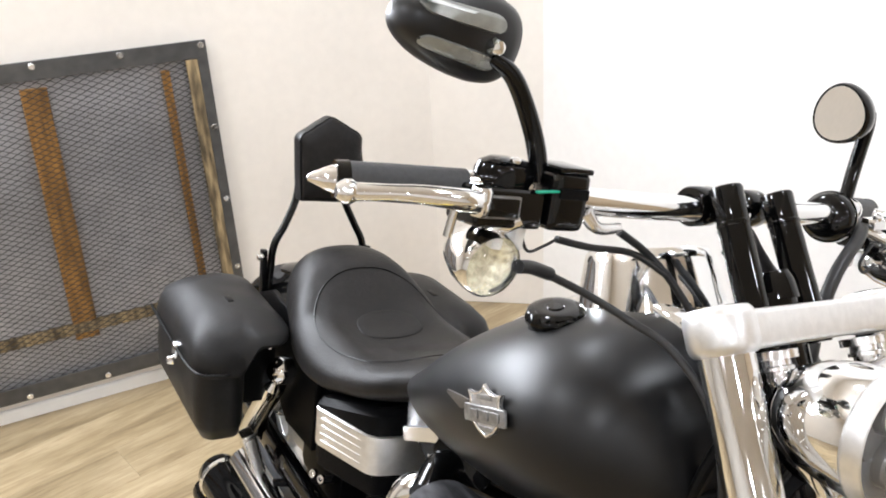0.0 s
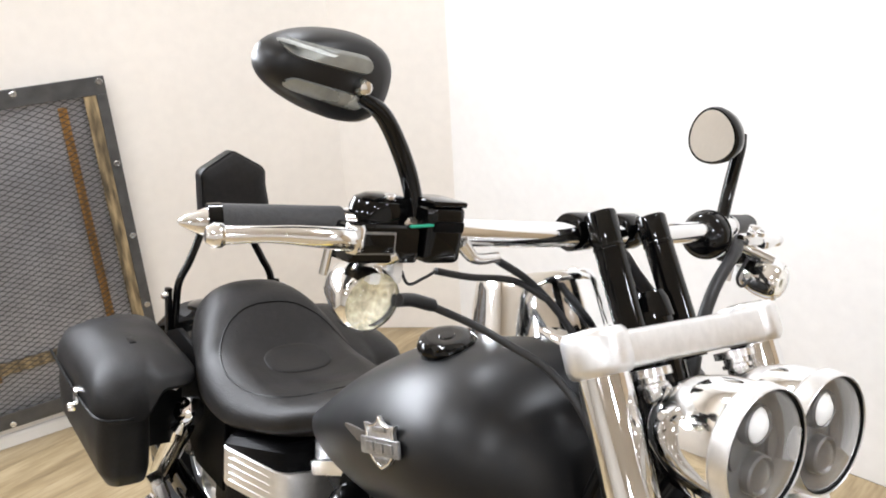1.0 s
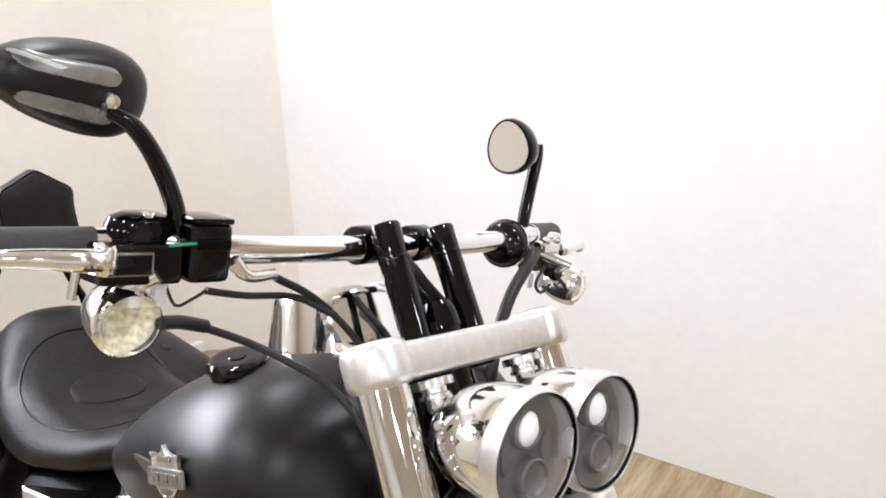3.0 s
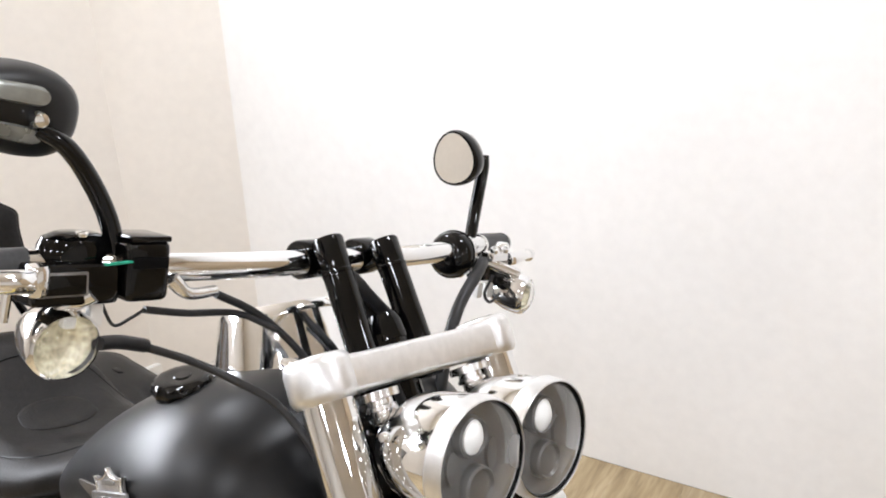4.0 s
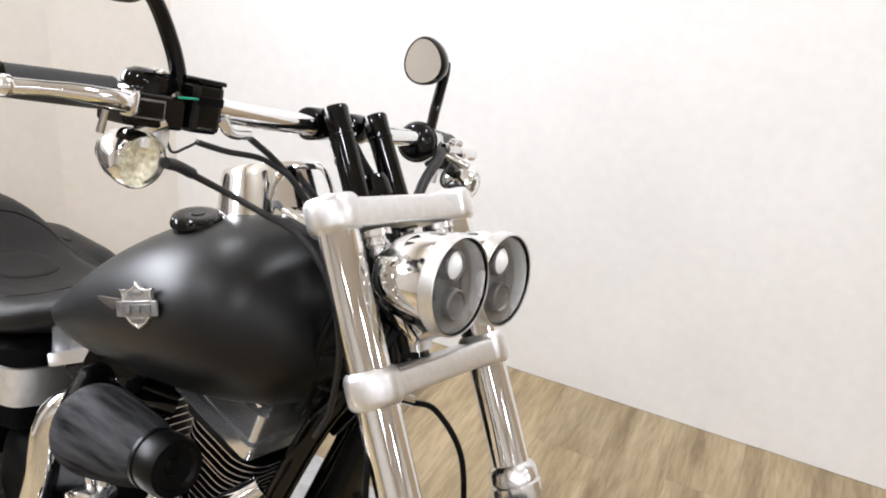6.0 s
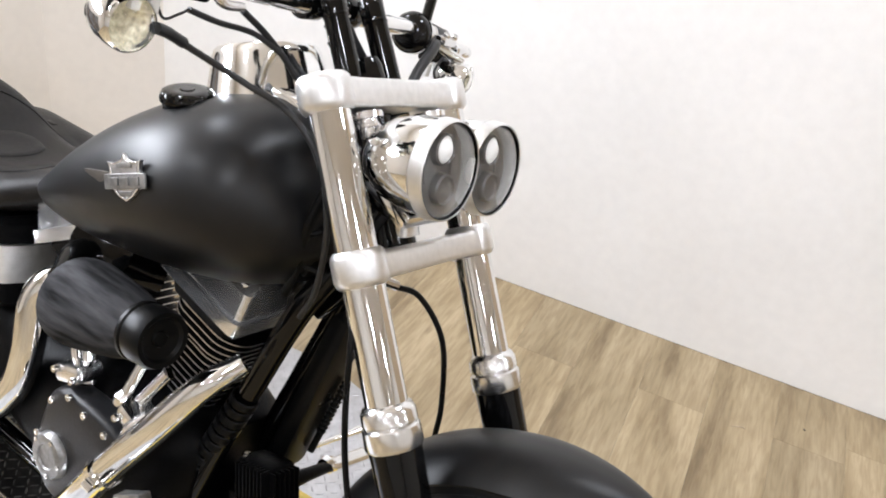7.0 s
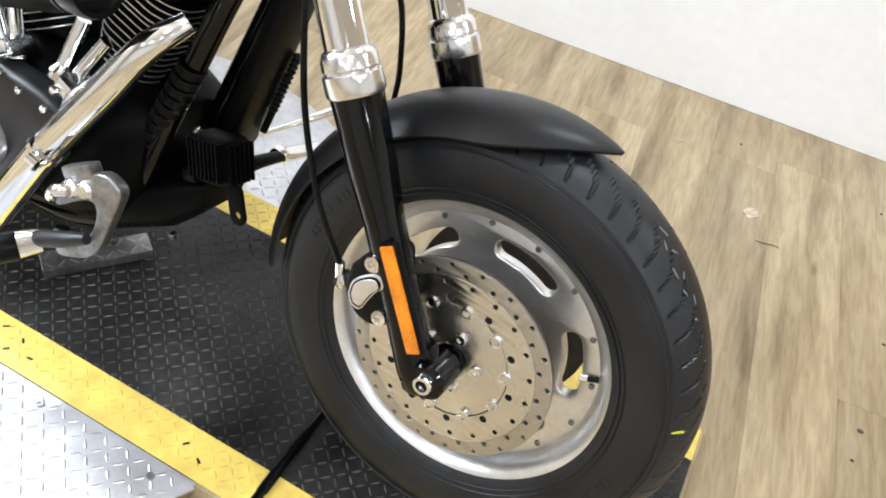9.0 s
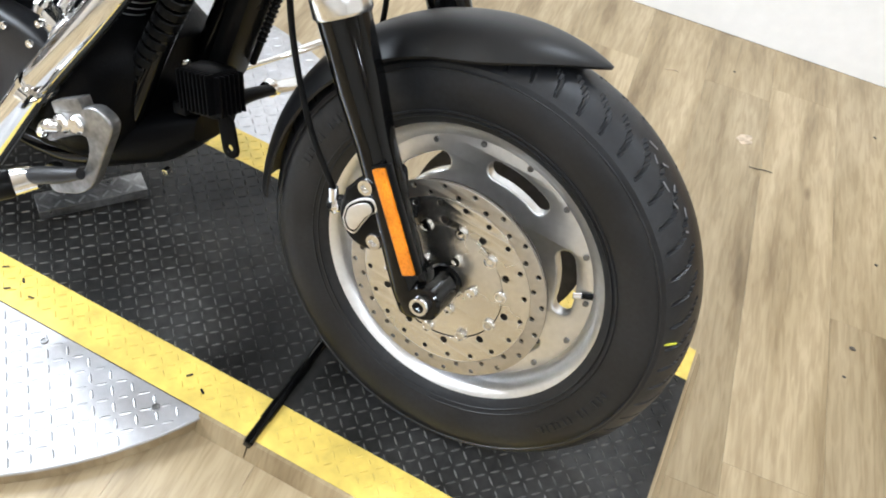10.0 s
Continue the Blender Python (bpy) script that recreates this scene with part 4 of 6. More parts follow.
part("console", lathe([(0.112, -0.11), (0.104, -0.065), (0.092, -0.020), (0.084, 0.015), (0.0790, 0.036), (0.0765, 0.045), (0.0715, 0.0500), (0.0660, 0.0500), (0.0640, 0.0465), (0.0, 0.0450)], DASH, 56), CHROME, fuel, "chrome instrument housing on the tank")
part("dial", lathe([(0, 0.0475), (0.058, 0.0480), (0.058, 0.046)], DASH, 40), DARK, fuel, "dark instrument dial")
strap = loft([superring((x, 0, z), (0, 1, 0), (0, 0, 1), w, 0.012, 3, 24) for x, z, w in ((-0.95, 0.410, 0.03), (-0.85, 0.496, 0.045), (-0.75, 0.568, 0.055), (-0.60, 0.628, 0.060), (-0.52, 0.618, 0.060), (-0.475, 0.586, 0.056), (-0.445, 0.545, 0.050), (-0.425, 0.500, 0.040))])
part("centre_console", strap, CHROME, fuel, "chrome centre console strip")

# badge: a shield crossed by a bar, with a streak behind it
sh = [(0.004, 0.042), (0.012, 0.036), (0.022, 0.034), (0.032, 0.037), (0.029, 0.028), (0.028, 0.018), (0.030, 0.002), (0.026, -0.018), (0.015, -0.035)]
sh = [(0, 0.052)] + sh + [(0, -0.047)] + [(-x, y) for x, y in reversed(sh)]
BM = Matrix(((1, 0, 0, 0), (0, 0, -1, 0), (0, 1, 0, 0), (0, 0, 0, 1)))
sh = [(x * 1.12, y * 0.62) for x, y in sh]
bmx = Matrix.Translation((-0.642, -0.2305, 0.494)) @ pose(0, 0, 0, 0, 0, -3) @ BM @ pose(0, 0, 0, 0, 0, 22)
part("badge", plate([sh], 0.004, bmx, 0.001), BADGE, fuel, "pewter shield badge crossed by a bar")
part("badge_edge", plate([sh, [(x * 0.86, y * 0.88) for x, y in sh]], 0.004, bmx @ pose(0, 0, 0.002), 0.0006), CAST, fuel)
part("badge_bar", plate([rounded(0.086, 0.020, 0.002)], 0.0045, bmx @ pose(0, -0.003, 0.003), 0.001), DULL, fuel)
for k, w in ((-0.020, 0.018), (0.002, 0.018), (0.024, 0.018)):
    part("badge_mark", plate([rounded(w, 0.011, 0.002)], 0.002, bmx @ pose(k, -0.003, 0.0062), 0.0004), DULL, fuel)
part("badge_mark", plate([rounded(0.030, 0.006, 0.002)], 0.002, bmx @ pose(0, 0.017, 0.0032), 0.0004), DULL, fuel)
part("badge_mark", plate([rounded(0.026, 0.006, 0.002)], 0.002, bmx @ pose(0, -0.019, 0.0032), 0.0004), DULL, fuel)
part("badge_streak", plate([[(-0.030, -0.012), (-0.030, 0.008), (-0.065, 0.012), (-0.104, 0.015), (-0.104, 0.011), (-0.068, -0.004)]], 0.004, bmx @ pose(0, 0, -0.001, 0, -4, 0), 0.0006), SHADED, fuel, "dark pewter streak")

# handlebar group
part("handlebar", tube([bar(-0.648, -0.455, 0.742), bar(-0.605, -0.32, 0.752), bar(-0.578, -0.20, 0.751), bar(-0.573, 0, 0.750), bar(-0.578, 0.20, 0.751), bar(-0.605, 0.32, 0.752), bar(-0.648, 0.455, 0.742)], [0.0110, 0.0125, 0.0140, 0.0140, 0.0140, 0.0140, 0.0140, 0.0140, 0.0140, 0.0125, 0.0110], 60, 28), CHROME, bike, "wide chrome drag handlebar")
for side in (-1, 1):
    top = Vector((-0.548, side * 0.0435, 0.780 - side * 0.004))
    bot = Vector((-0.463, side * 0.0435, 0.655))
    d = (top - bot).normalized()
    r = part("riser", lathe([(0.0, -0.02), (0.0165, -0.02), (0.0168, 0.112), (0.0176, 0.113), (0.0176, 0.116), (0.0168, 0.117), (0.0180, (top - bot).length - 0.003), (0.0165, (top - bot).length), (0, (top - bot).length)], frame_of(bot, d), 32), GLOSS, bike, "gloss black handlebar riser")
    cc = bar(-0.573, side * 0.0435, 0.750)
    part("riser_clamp", lathe([(0.0135, -0.0165), (0.0205, -0.0165), (0.0220, -0.014), (0.0220, 0.014), (0.0205, 0.0165), (0.0135, 0.0165)], frame_of(cc + Vector((-0.006, 0, 0.002)), (0, 1, 0)), 28), GLOSS, r)
    gx = lambda y, dz=0: bar(-0.573 - 0.075 * max(0, abs(y) - 0.2) / 0.255, y, 0.757 - 0.015 * max(0, abs(y) - 0.2) / 0.255 + dz)
    g = part("grip", tube([gx(side * 0.340), gx(side * 0.360), gx(side * 0.450)], [0.0165, 0.0182, 0.0178, 0.0175, 0.0168], 20, 24), GRIP, bike, "dark grey rubber handlebar grip")
    e0 = gx(side * 0.450)
    dd = (gx(side * 0.46) - gx(side * 0.40)).normalized()
    part("grip_ring", lathe([(0, 0.012), (0.0165, 0.012), (0.0175, 0.0), (0.0, 0.0)], frame_of(e0, dd), 24), GLOSS, g)
    part("bar_end", lathe([(0.0, 0.036), (0.003, 0.034), (0.009, 0.022), (0.0125, 0.013), (0.013, 0.008), (0, 0.008)], frame_of(e0, dd), 24), CHROME, g, "pointed chrome bar end")
    # lever
    lev = [(-0.570, side * 0.362, 0.748), (-0.568, side * 0.380, 0.750), (-0.580, side * 0.425, 0.750), (-0.600, side * 0.472, 0.744)]
    if side > 0:
        lev = [(x, y, z - 0.012) for x, y, z in lev]
    bm = tube([bar(*p) for p in lev], [0.0115, 0.0108, 0.0095, 0.0075, 0.0085], 30, 16, flat=0.95)
    tip = bar(*lev[-1])
    lathe([(0, 0.011), (0.006, 0.0095), (0.0105, 0.003), (0.0105, -0.003), (0.006, -0.0095), (0, -0.011)], frame_of(tip, dd), 20, bm)
    lever = part("hand_lever", bm, CHROME, bike, "chrome hand lever with a ball end")
    part("lever_pivot", lathe([(0, 0.013), (0.008, 0.013), (0.010, 0.010), (0.010, -0.010), (0.008, -0.013), (0, -0.013)], frame_of(bar(-0.575, side * 0.352, 0.748), (0, 0, 1)), 24), CHROME, lever)
    # control housing and switches
    hm = Matrix.Translation(Vector((-0.572, -0.026, 0.774) if side < 0 else (-0.600, 0.016, 0.752))) @ pose(0, 0, 0, -3.7, 0, 0)
    Y = (lambda y: y) if side < 0 else (lambda y: -y + 0.012)
    if side < 0:
        house = part("reservoir", box((0.046, 0.043, 0.056), hm @ pose(0.008, Y(-0.230), -0.020, 0, -4, 0), 0.009, segs=4), GLOSS, bike, "gloss black brake reservoir")
        part("reservoir_lid", box((0.048, 0.040, 0.006), hm @ pose(0.006, Y(-0.230), 0.0095, 0, -4, 0), 0.0025), GLOSS, house)
        part("lid_panel", box((0.003, 0.034, 0.010), hm @ pose(0.032, Y(-0.230), -0.010, 0, -4, 0), 0.001), CASE, house)
        part("switch_cover", lathe([(0, 0.018), (0.016, 0.017), (0.024, 0.012), (0.027, 0.004), (0.027, -0.016), (0, -0.016)], hm @ pose(-0.012, Y(-0.280), -0.006) @ Matrix.Diagonal((0.85, 1.15, 0.9, 1)), 28, squash=(1.0, 1.05)), GLOSS, house)
        bolt("cover_screw", hm @ Vector((0.000, Y(-0.280), 0.009)), (0.1, 0, 1), 0.006, 0.003, CHROME, house)
        part("switch_frame", box((0.004, 0.044, 0.021), hm @ pose(0.0255, Y(-0.306), -0.028, 0, -6, 0), 0.0015), DULL, house)
        part("switch_key", box((0.005, 0.039, 0.017), hm @ pose(0.0268, Y(-0.306), -0.028, 0, -6, 0), 0.0015), GLOSS, house)
    else:
        dome = frame_of((-0.598, 0.232, 0.732), (0.30, -0.9, 0.25))
        house = part("clutch_perch", lathe([(0, 0.016), (0.014, 0.0155), (0.024, 0.012), (0.0300, 0.005), (0.0325, -0.005), (0.0330, -0.018), (0.028, -0.024), (0.020, -0.060), (0, -0.060)], dome, 36), GLOSS, bike, "gloss black round clutch and switch housing")
        part("housing_ring", lathe([(0.0325, -0.006), (0.0342, -0.005), (0.0342, -0.012), (0.0325, -0.013)], dome, 36), CHROME, house, "thin bright ring")
        part("lever_bracket", box((0.020, 0.050, 0.014), pose(-0.574, 0.302, 0.728, -4, 0, 10), 0.004), CHROME, house, "chrome lever bracket")
        bolt("bracket_screw", (-0.566, 0.288, 0.737), (0.4, -0.2, 1), 0.006, 0.006, CHROME, house)
        bolt("bracket_screw", (-0.570, 0.318, 0.735), (0.4, -0.2, 1), 0.006, 0.006, CHROME, house)
    part("switch_body", box((0.050, 0.076, 0.036) if side < 0 else (0.034, 0.050, 0.030), hm @ pose(0.000, Y(-0.292), -0.032, 0, -6, 0), 0.006, segs=3), GLOSS, house)
    part("throttle_barrel", tube([gx(side * 0.333), gx(side * 0.352)], 0.0175, 4, 20), CHROME, house)
    part("signal_mount", box((0.018, 0.030, 0.014), hm @ pose(-0.010, Y(-0.302), -0.044), 0.004), CHROME, house)
    for ty in (-0.292, -0.268):
        part("signal_clip", box((0.012, 0.012, 0.022), hm @ pose(0.010, Y(ty), -0.060), 0.003), TRIM, house, "pale plastic connector")
    part("lower_tab", tube([hm @ Vector((0.014, Y(-0.345), -0.036)), hm @ Vector((0.014, Y(-0.347), -0.060))], 0.004, 2, 10), CHROME, house)
part("green_tag", box((0.004, 0.034, 0.0022), Matrix.Translation((-0.5430, -0.282, 0.781)) @ pose(0, 0, 0, 0, 0, 3), 0.0008), GREEN, bike, "small green seal on the housing")

# turn signals
def signal(side, at, axis, lens_label, size=1.0):
    m = frame_of(at, axis, (0, 0, 1)) @ Matrix.Scale(size, 4)
    sg = part("turn_signal", lathe([(0.029, 0.006), (0.0315, 0.002), (0.0320, -0.008), (0.0300, -0.026), (0.0240, -0.044), (0.014, -0.056), (0.0, -0.061)], m, 40), CHROME, bike, "chrome bullet turn signal")
    part("signal_reflector", lathe([(0.0290, 0.004), (0.020, -0.006), (0.010, -0.012), (0, -0.014)], m, 32), PRISM, sg, "faceted pale reflector")
    part("signal_lens", lathe([(0.0, 0.017), (0.010, 0.016), (0.020, 0.0125), (0.0275, 0.006), (0.0295, 0.001), (0.027, 0.001), (0.019, 0.0095), (0.010, 0.0135), (0, 0.0145)], m, 36), GLASS, sg, lens_label)
    part("signal_stem", tube([at - 0.012 * Vector(axis).normalized() + Vector((0, 0, 0.028)), bar(-0.570, side * 0.305, 0.735)], 0.0085, 4, 14), CHROME, sg)
    return sg


signal(-1, Vector((-0.556, -0.326, 0.708)), (0.97, 0.0, -0.06), "clear turn-signal lens")
signal(1, Vector((-0.546, 0.346, 0.671)), (0.94, 0.34, -0.05), "clear turn-signal lens", 0.9)

# mirrors
def caster(bm):
    """Where a ray meets the given mesh."""
    tree = BVHTree.FromBMesh(bm)
    return lambda q, d: tree.ray_cast(q, d)[0] or q


def near_mirror():
    """Seen from the front: a ribbed black shell."""
    c = Vector((-0.618, -0.356, 0.906))
    m = frame_of(c, (0.97, 0.12, -0.10), (0, 0, 1))
    # local x towards the bike's left, y up
    def egg(t, f=1.0):
        x, y = math.copysign(abs(math.cos(t)) ** 0.86, math.cos(t)), math.copysign(abs(math.sin(t)) ** 0.86, math.sin(t))
        return (0.0690 * x * f, (0.0385 + 0.0105 * x) * y * f)
    tilt = pose(0, 0, 0, 0, 0, -8)
    rings = []
    for f, h in ((0.93, -0.024), (0.985, -0.019), (1.0, -0.010), (0.985, 0.002), (0.93, 0.013), (0.82, 0.021), (0.62, 0.026), (0.35, 0.029), (0.08, 0.030)):
        rings.append([m @ tilt @ Vector((*egg(2 * math.pi * k / 64, f), h)) for k in range(64)])
    shell = part("mirror", loft(rings), DENIM, bike, "oval black mirror with grey inlays on its shell", angle=60)
    grid = bmesh.new()
    loft(rings, grid)
    tree = caster(grid)
    grid.free()
    for y0, w, xa, xb, slope in ((0.0155, 0.0095, -0.059, 0.024, 0.02), (-0.0130, 0.0085, -0.055, 0.024, -0.06)):
        sec = []
        for i in range(41):
            u = -1 + 2 * i / 40
            x = xa + (xb - xa) * (u + 1) / 2
            e = max(0.04, 1 - abs(u) ** 10) ** 0.5 * w * (0.78 + 0.22 * (u + 1) / 2)
            row = []
            for k in range(9):
                v = -1 + 2 * k / 8
                q = m @ tilt @ Vector((x, y0 + slope * (x - xa) + e * v, 0.08))
                hit = tree(q, (m @ tilt).to_3x3() @ Vector((0, 0, -1)))
                row.append(hit + (m.to_3x3() @ Vector((0, 0, 1))) * (0.0034 if abs(v) < 0.9 else -0.0016))
            sec.append(row)
        part("mirror_rib", loft(sec, closed=False), INLAY, shell, "satin grey metal inlay", angle=60)
    part("mirror_glass", plate([[egg(2 * math.pi * k / 56, 0.93) for k in range(56)]], 0.002, m @ tilt @ pose(0, 0, -0.0215)), MIRROR, shell, "mirror glass")
    j = Vector((-0.598, -0.338, 0.893))
    part("mirror_ball", lathe([(0, 0.010), (0.006, 0.008), (0.0085, 0), (0.006, -0.008), (0, -0.010)], frame_of(j + Vector((0.012, 0, 0.006)), (1, 0, 0)), 18), CHROME, shell, "chrome ball joint")
    part("mirror_stalk", tube([(-0.595, -0.335, 0.890), (-0.590, -0.312, 0.876), (-0.588, -0.290, 0.845), (-0.580, -0.275, 0.805), (-0.568, -0.270, 0.752)], [0.009, 0.0105, 0.011, 0.011, 0.011], 24, 16, flat=0.8), GLOSS, shell, "curved gloss black stalk")


near_mirror()


def far_mirror():
    """Turned so that its glass looks forward and across the bike."""
    c = Vector((-0.655, 0.288, 0.857))
    m = frame_of(c, (0.03, -1.0, -0.05), (0, 0, 1))
    def egg(t, f=1.0):
        x, y = math.cos(t), math.sin(t)
        return ((0.040 - 0.004 * y) * x * f, (0.0405 - 0.004 * x) * y * f)
    rings = []
    for f, h in ((0.90, 0.004), (0.96, 0.006), (1.0, 0.002), (1.0, -0.006), (0.92, -0.018), (0.7, -0.027), (0.35, -0.031), (0.06, -0.032)):
        rings.append([m @ Vector((*egg(2 * math.pi * k / 48, f), h)) for k in range(48)])
    sh = part("mirror", loft(rings), GLOSS, bike, "oval mirror turned with its glass forward", angle=60)
    part("mirror_glass", plate([[egg(2 * math.pi * k / 48, 0.89) for k in range(48)]], 0.002, m @ pose(0, 0, 0.0045)), MIRROR, sh, "mirror glass")
    part("mirror_stalk", tube([(-0.655, 0.352, 0.862), (-0.652, 0.349, 0.840), (-0.640, 0.327, 0.78), (-0.622, 0.299, 0.725)], [0.0075, 0.0095, 0.0095, 0.009], 16, 12), GLOSS, sh, "straight black stalk")
    part("mirror_pin", tube([(-0.655, 0.350, 0.856), (-0.652, 0.318, 0.854)], 0.0035, 3, 8), CHROME, sh)


far_mirror()

# cables
for label, r, pts in (("black throttle cable sheath", 0.0068, [(-0.548, -0.300, 0.708), (-0.558, -0.275, 0.702), (-0.568, -0.243, 0.690)]),
                      ("black throttle cable", 0.0042, [(-0.568, -0.246, 0.690), (-0.555, -0.200, 0.670), (-0.525, -0.170, 0.654), (-0.475, -0.152, 0.640), (-0.425, -0.140, 0.600), (-0.398, -0.125, 0.52), (-0.41, -0.10, 0.42), (-0.44, -0.08, 0.36)]),
                      ("black brake hose sleeve", 0.0037, [(-0.560, -0.250, 0.729), (-0.560, -0.205, 0.719), (-0.560, -0.145, 0.710), (-0.545, -0.105, 0.690)]),
                      ("black brake hose", 0.0042, [(-0.552, -0.178, 0.737), (-0.556, -0.132, 0.713), (-0.548, -0.098, 0.686), (-0.530, -0.070, 0.650), (-0.490, -0.055, 0.600)]),
                      ("thin black switch wire", 0.0016, [(-0.575, -0.285, 0.738), (-0.570, -0.275, 0.715), (-0.562, -0.262, 0.722), (-0.560, -0.250, 0.729)]),
                      ("thick black cable between the risers", 0.0080, [(-0.545, -0.030, 0.752), (-0.532, -0.012, 0.738), (-0.530, 0.012, 0.716), (-0.527, 0.043, 0.690), (-0.515, 0.074, 0.664), (-0.500, 0.095, 0.632)]),
                      ("thick black cable between the risers", 0.0080, [(-0.555, -0.020, 0.735), (-0.545, -0.002, 0.716), (-0.540, 0.022, 0.694), (-0.535, 0.050, 0.668), (-0.520, 0.080, 0.636)]),
                      ("thin black wire beside the risers", 0.0035, [(-0.545, -0.022, 0.712), (-0.540, 0.004, 0.690), (-0.530, 0.034, 0.656), (-0.520, 0.050, 0.630)]),
                      ("black clutch cable", 0.0085, [(-0.590, 0.300, 0.722), (-0.560, 0.250, 0.715), (-0.540, 0.19, 0.675), (-0.520, 0.15, 0.62), (-0.48, 0.10, 0.55)]),
                      ("thin black signal wire", 0.0022, [(-0.560, 0.285, 0.705), (-0.560, 0.270, 0.680), (-0.560, 0.285, 0.665), (-0.560, 0.305, 0.675)]),
                      ("black clutch cable behind the fork", 0.0055, [(-0.46, -0.02, 0.66), (-0.40, -0.03, 0.60), (-0.385, -0.02, 0.52)])):
    part("cable", tube(pts, r, 40, 12), CABLE, bike, label)
part("brake_banjo", tube([(-0.552, -0.228, 0.758), (-0.548, -0.212, 0.743), (-0.552, -0.180, 0.741)], [0.008, 0.006, 0.0055], 8, 12), CAST, bike, "bright hose fitting under the bar")


# ---- engine, frame and pipes ----
def cylinder(tilt, bx, bz, long, name):
    """One finned barrel of the V, with its head and rocker box; local z along the bore."""
    m = pose(bx, 0.0, bz, 0, tilt, 0)
    cyl = part("cylinder", lathe([(0.062, 0.10), (0.062, 0.30)], m, 40), CASE, bike, name)
    for k in range(13):
        z = 0.125 + k * 0.0125
        w = 0.150 if k > 8 else 0.140
        part("fin", plate([rounded(0.108 + 0.004 * k, w * 1.08, 0.045, 8), circle(0.050, 24)], 0.0032, m @ pose(0, 0, z), 0.0006), CASE, cyl, smooth=False)
    for k in range(13):
        z = 0.125 + k * 0.0125
        w = 0.1515 if k > 8 else 0.1415
        part("fin_edge", plate([rounded(0.1095 + 0.004 * k, w * 1.08, 0.045, 8), rounded(0.1055 + 0.004 * k, w * 1.08 - 0.004, 0.043, 8)], 0.0016, m @ pose(0, 0, z + 0.0004)), SATIN, cyl, "bright machined fin edge", False)
    head = loft([[m @ Vector((x, y, z)) for x, y in rounded(a, b, 0.02, 5)] for z, a, b in ((0.290, 0.135, 0.190), (0.315, 0.140, 0.210), (0.320, 0.136, 0.206))])
    part("rocker_gasket", head, CASE, cyl)
    rk = loft([[m @ Vector((x, y, z)) for x, y in rounded(a, b, r, 5)] for z, a, b, r in
               ((0.320, long, 0.226, 0.012), (0.342, long, 0.226, 0.012), (0.344, long - 0.012, 0.214, 0.012), (0.384, long - 0.020, 0.204, 0.014), (0.396, long - 0.038, 0.180, 0.02))])
    part("rocker_box", rk, SILVER, cyl, "polished silver rocker box", angle=25)
    for sx, sy in ((0.055, -0.090), (-0.055, -0.090), (0.055, 0.090), (-0.055, 0.090)):
        p = m @ Vector((sx, sy, 0.384))
        bolt("rocker_bolt", p, m.to_3x3() @ Vector((0, 0, 1)), 0.008, 0.010, CHROME, cyl)
    for dx in (-0.026, 0.026):
        a, b = m @ Vector((dx * 1.6, -0.085, 0.31)), m @ Vector((dx * 0.4 - math.copysign(0.02, tilt), -0.135, 0.085))
        a = b.lerp(a, 0.45 if tilt > 0 else 1.0)
        part("pushrod_tube", tube([a, b], 0.0105, 4, 16), CHROME, cyl, "chrome pushrod tube")
        part("pushrod_base", lathe([(0.0105, 0.0), (0.016, 0.004), (0.017, 0.016), (0.013, 0.022), (0.0105, 0.026)], frame_of(b, a - b), 18), CHROME, cyl)
    return cyl


cylinder(14, -0.685, 0.001, 0.176, "black front cylinder with bright fin edges")
cylinder(-28, -0.762, -0.008, 0.194, "black rear cylinder with bright fin edges")
crank = loft([superring((x, 0, z), (0, 1, 0), (0, 0, 1), w, h, 3.0, 40) for x, z, w, h in ((-0.56, 0.00, 0.09, 0.08), (-0.585, -0.01, 0.125, 0.115), (-0.64, -0.02, 0.150, 0.135), (-0.80, -0.03, 0.150, 0.135), (-0.90, -0.03, 0.145, 0.125), (-1.02, -0.02, 0.13, 0.12), (-1.10, 0.0, 0.11, 0.10))])
part("crankcase", crank, CASE, bike, "black engine crankcase")
cov = [(-0.835, -0.060), (-0.825, 0.020), (-0.800, 0.075), (-0.735, 0.088), (-0.650, 0.078), (-0.625, 0.040), (-0.650, -0.010), (-0.690, -0.070), (-0.740, -0.115), (-0.800, -0.110)]
cov = [(p.x, p.y) for p in spline([(*q, 0) for q in cov + cov[:1]], 60)][:-1]
cam_cover = part("cam_cover", plate([cov], 0.050, AXLE @ pose(0, 0, 0.152), 0.012), COVERGREY, bike, "dark grey cam cover with a round medallion")
for bx, bz in ((-0.719, 0.072), (-0.668, 0.067), (-0.800, 0.055), (-0.640, 0.040), (-0.825, -0.02), (-0.760, 0.082)):
    bolt("cover_bolt", (bx, -0.176, bz), (0, -1, 0), 0.006, 0.006, CHROME, cam_cover)
part("medallion", lathe([(0, 0.006), (0.020, 0.006), (0.022, 0.009), (0.028, 0.010), (0.036, 0.008), (0.040, 0.003), (0.041, -0.004)], AXLE @ pose(-0.783, -0.040, 0.180), 40), DULL, cam_cover, "round pewter medallion")
for k in range(5):
    bolt("medallion_screw", (-0.783 + 0.033 * math.cos(radians(72 * k)), -0.189, -0.040 + 0.033 * math.sin(radians(72 * k))), (0, -1, 0), 0.004, 0.003, CHROME, cam_cover)
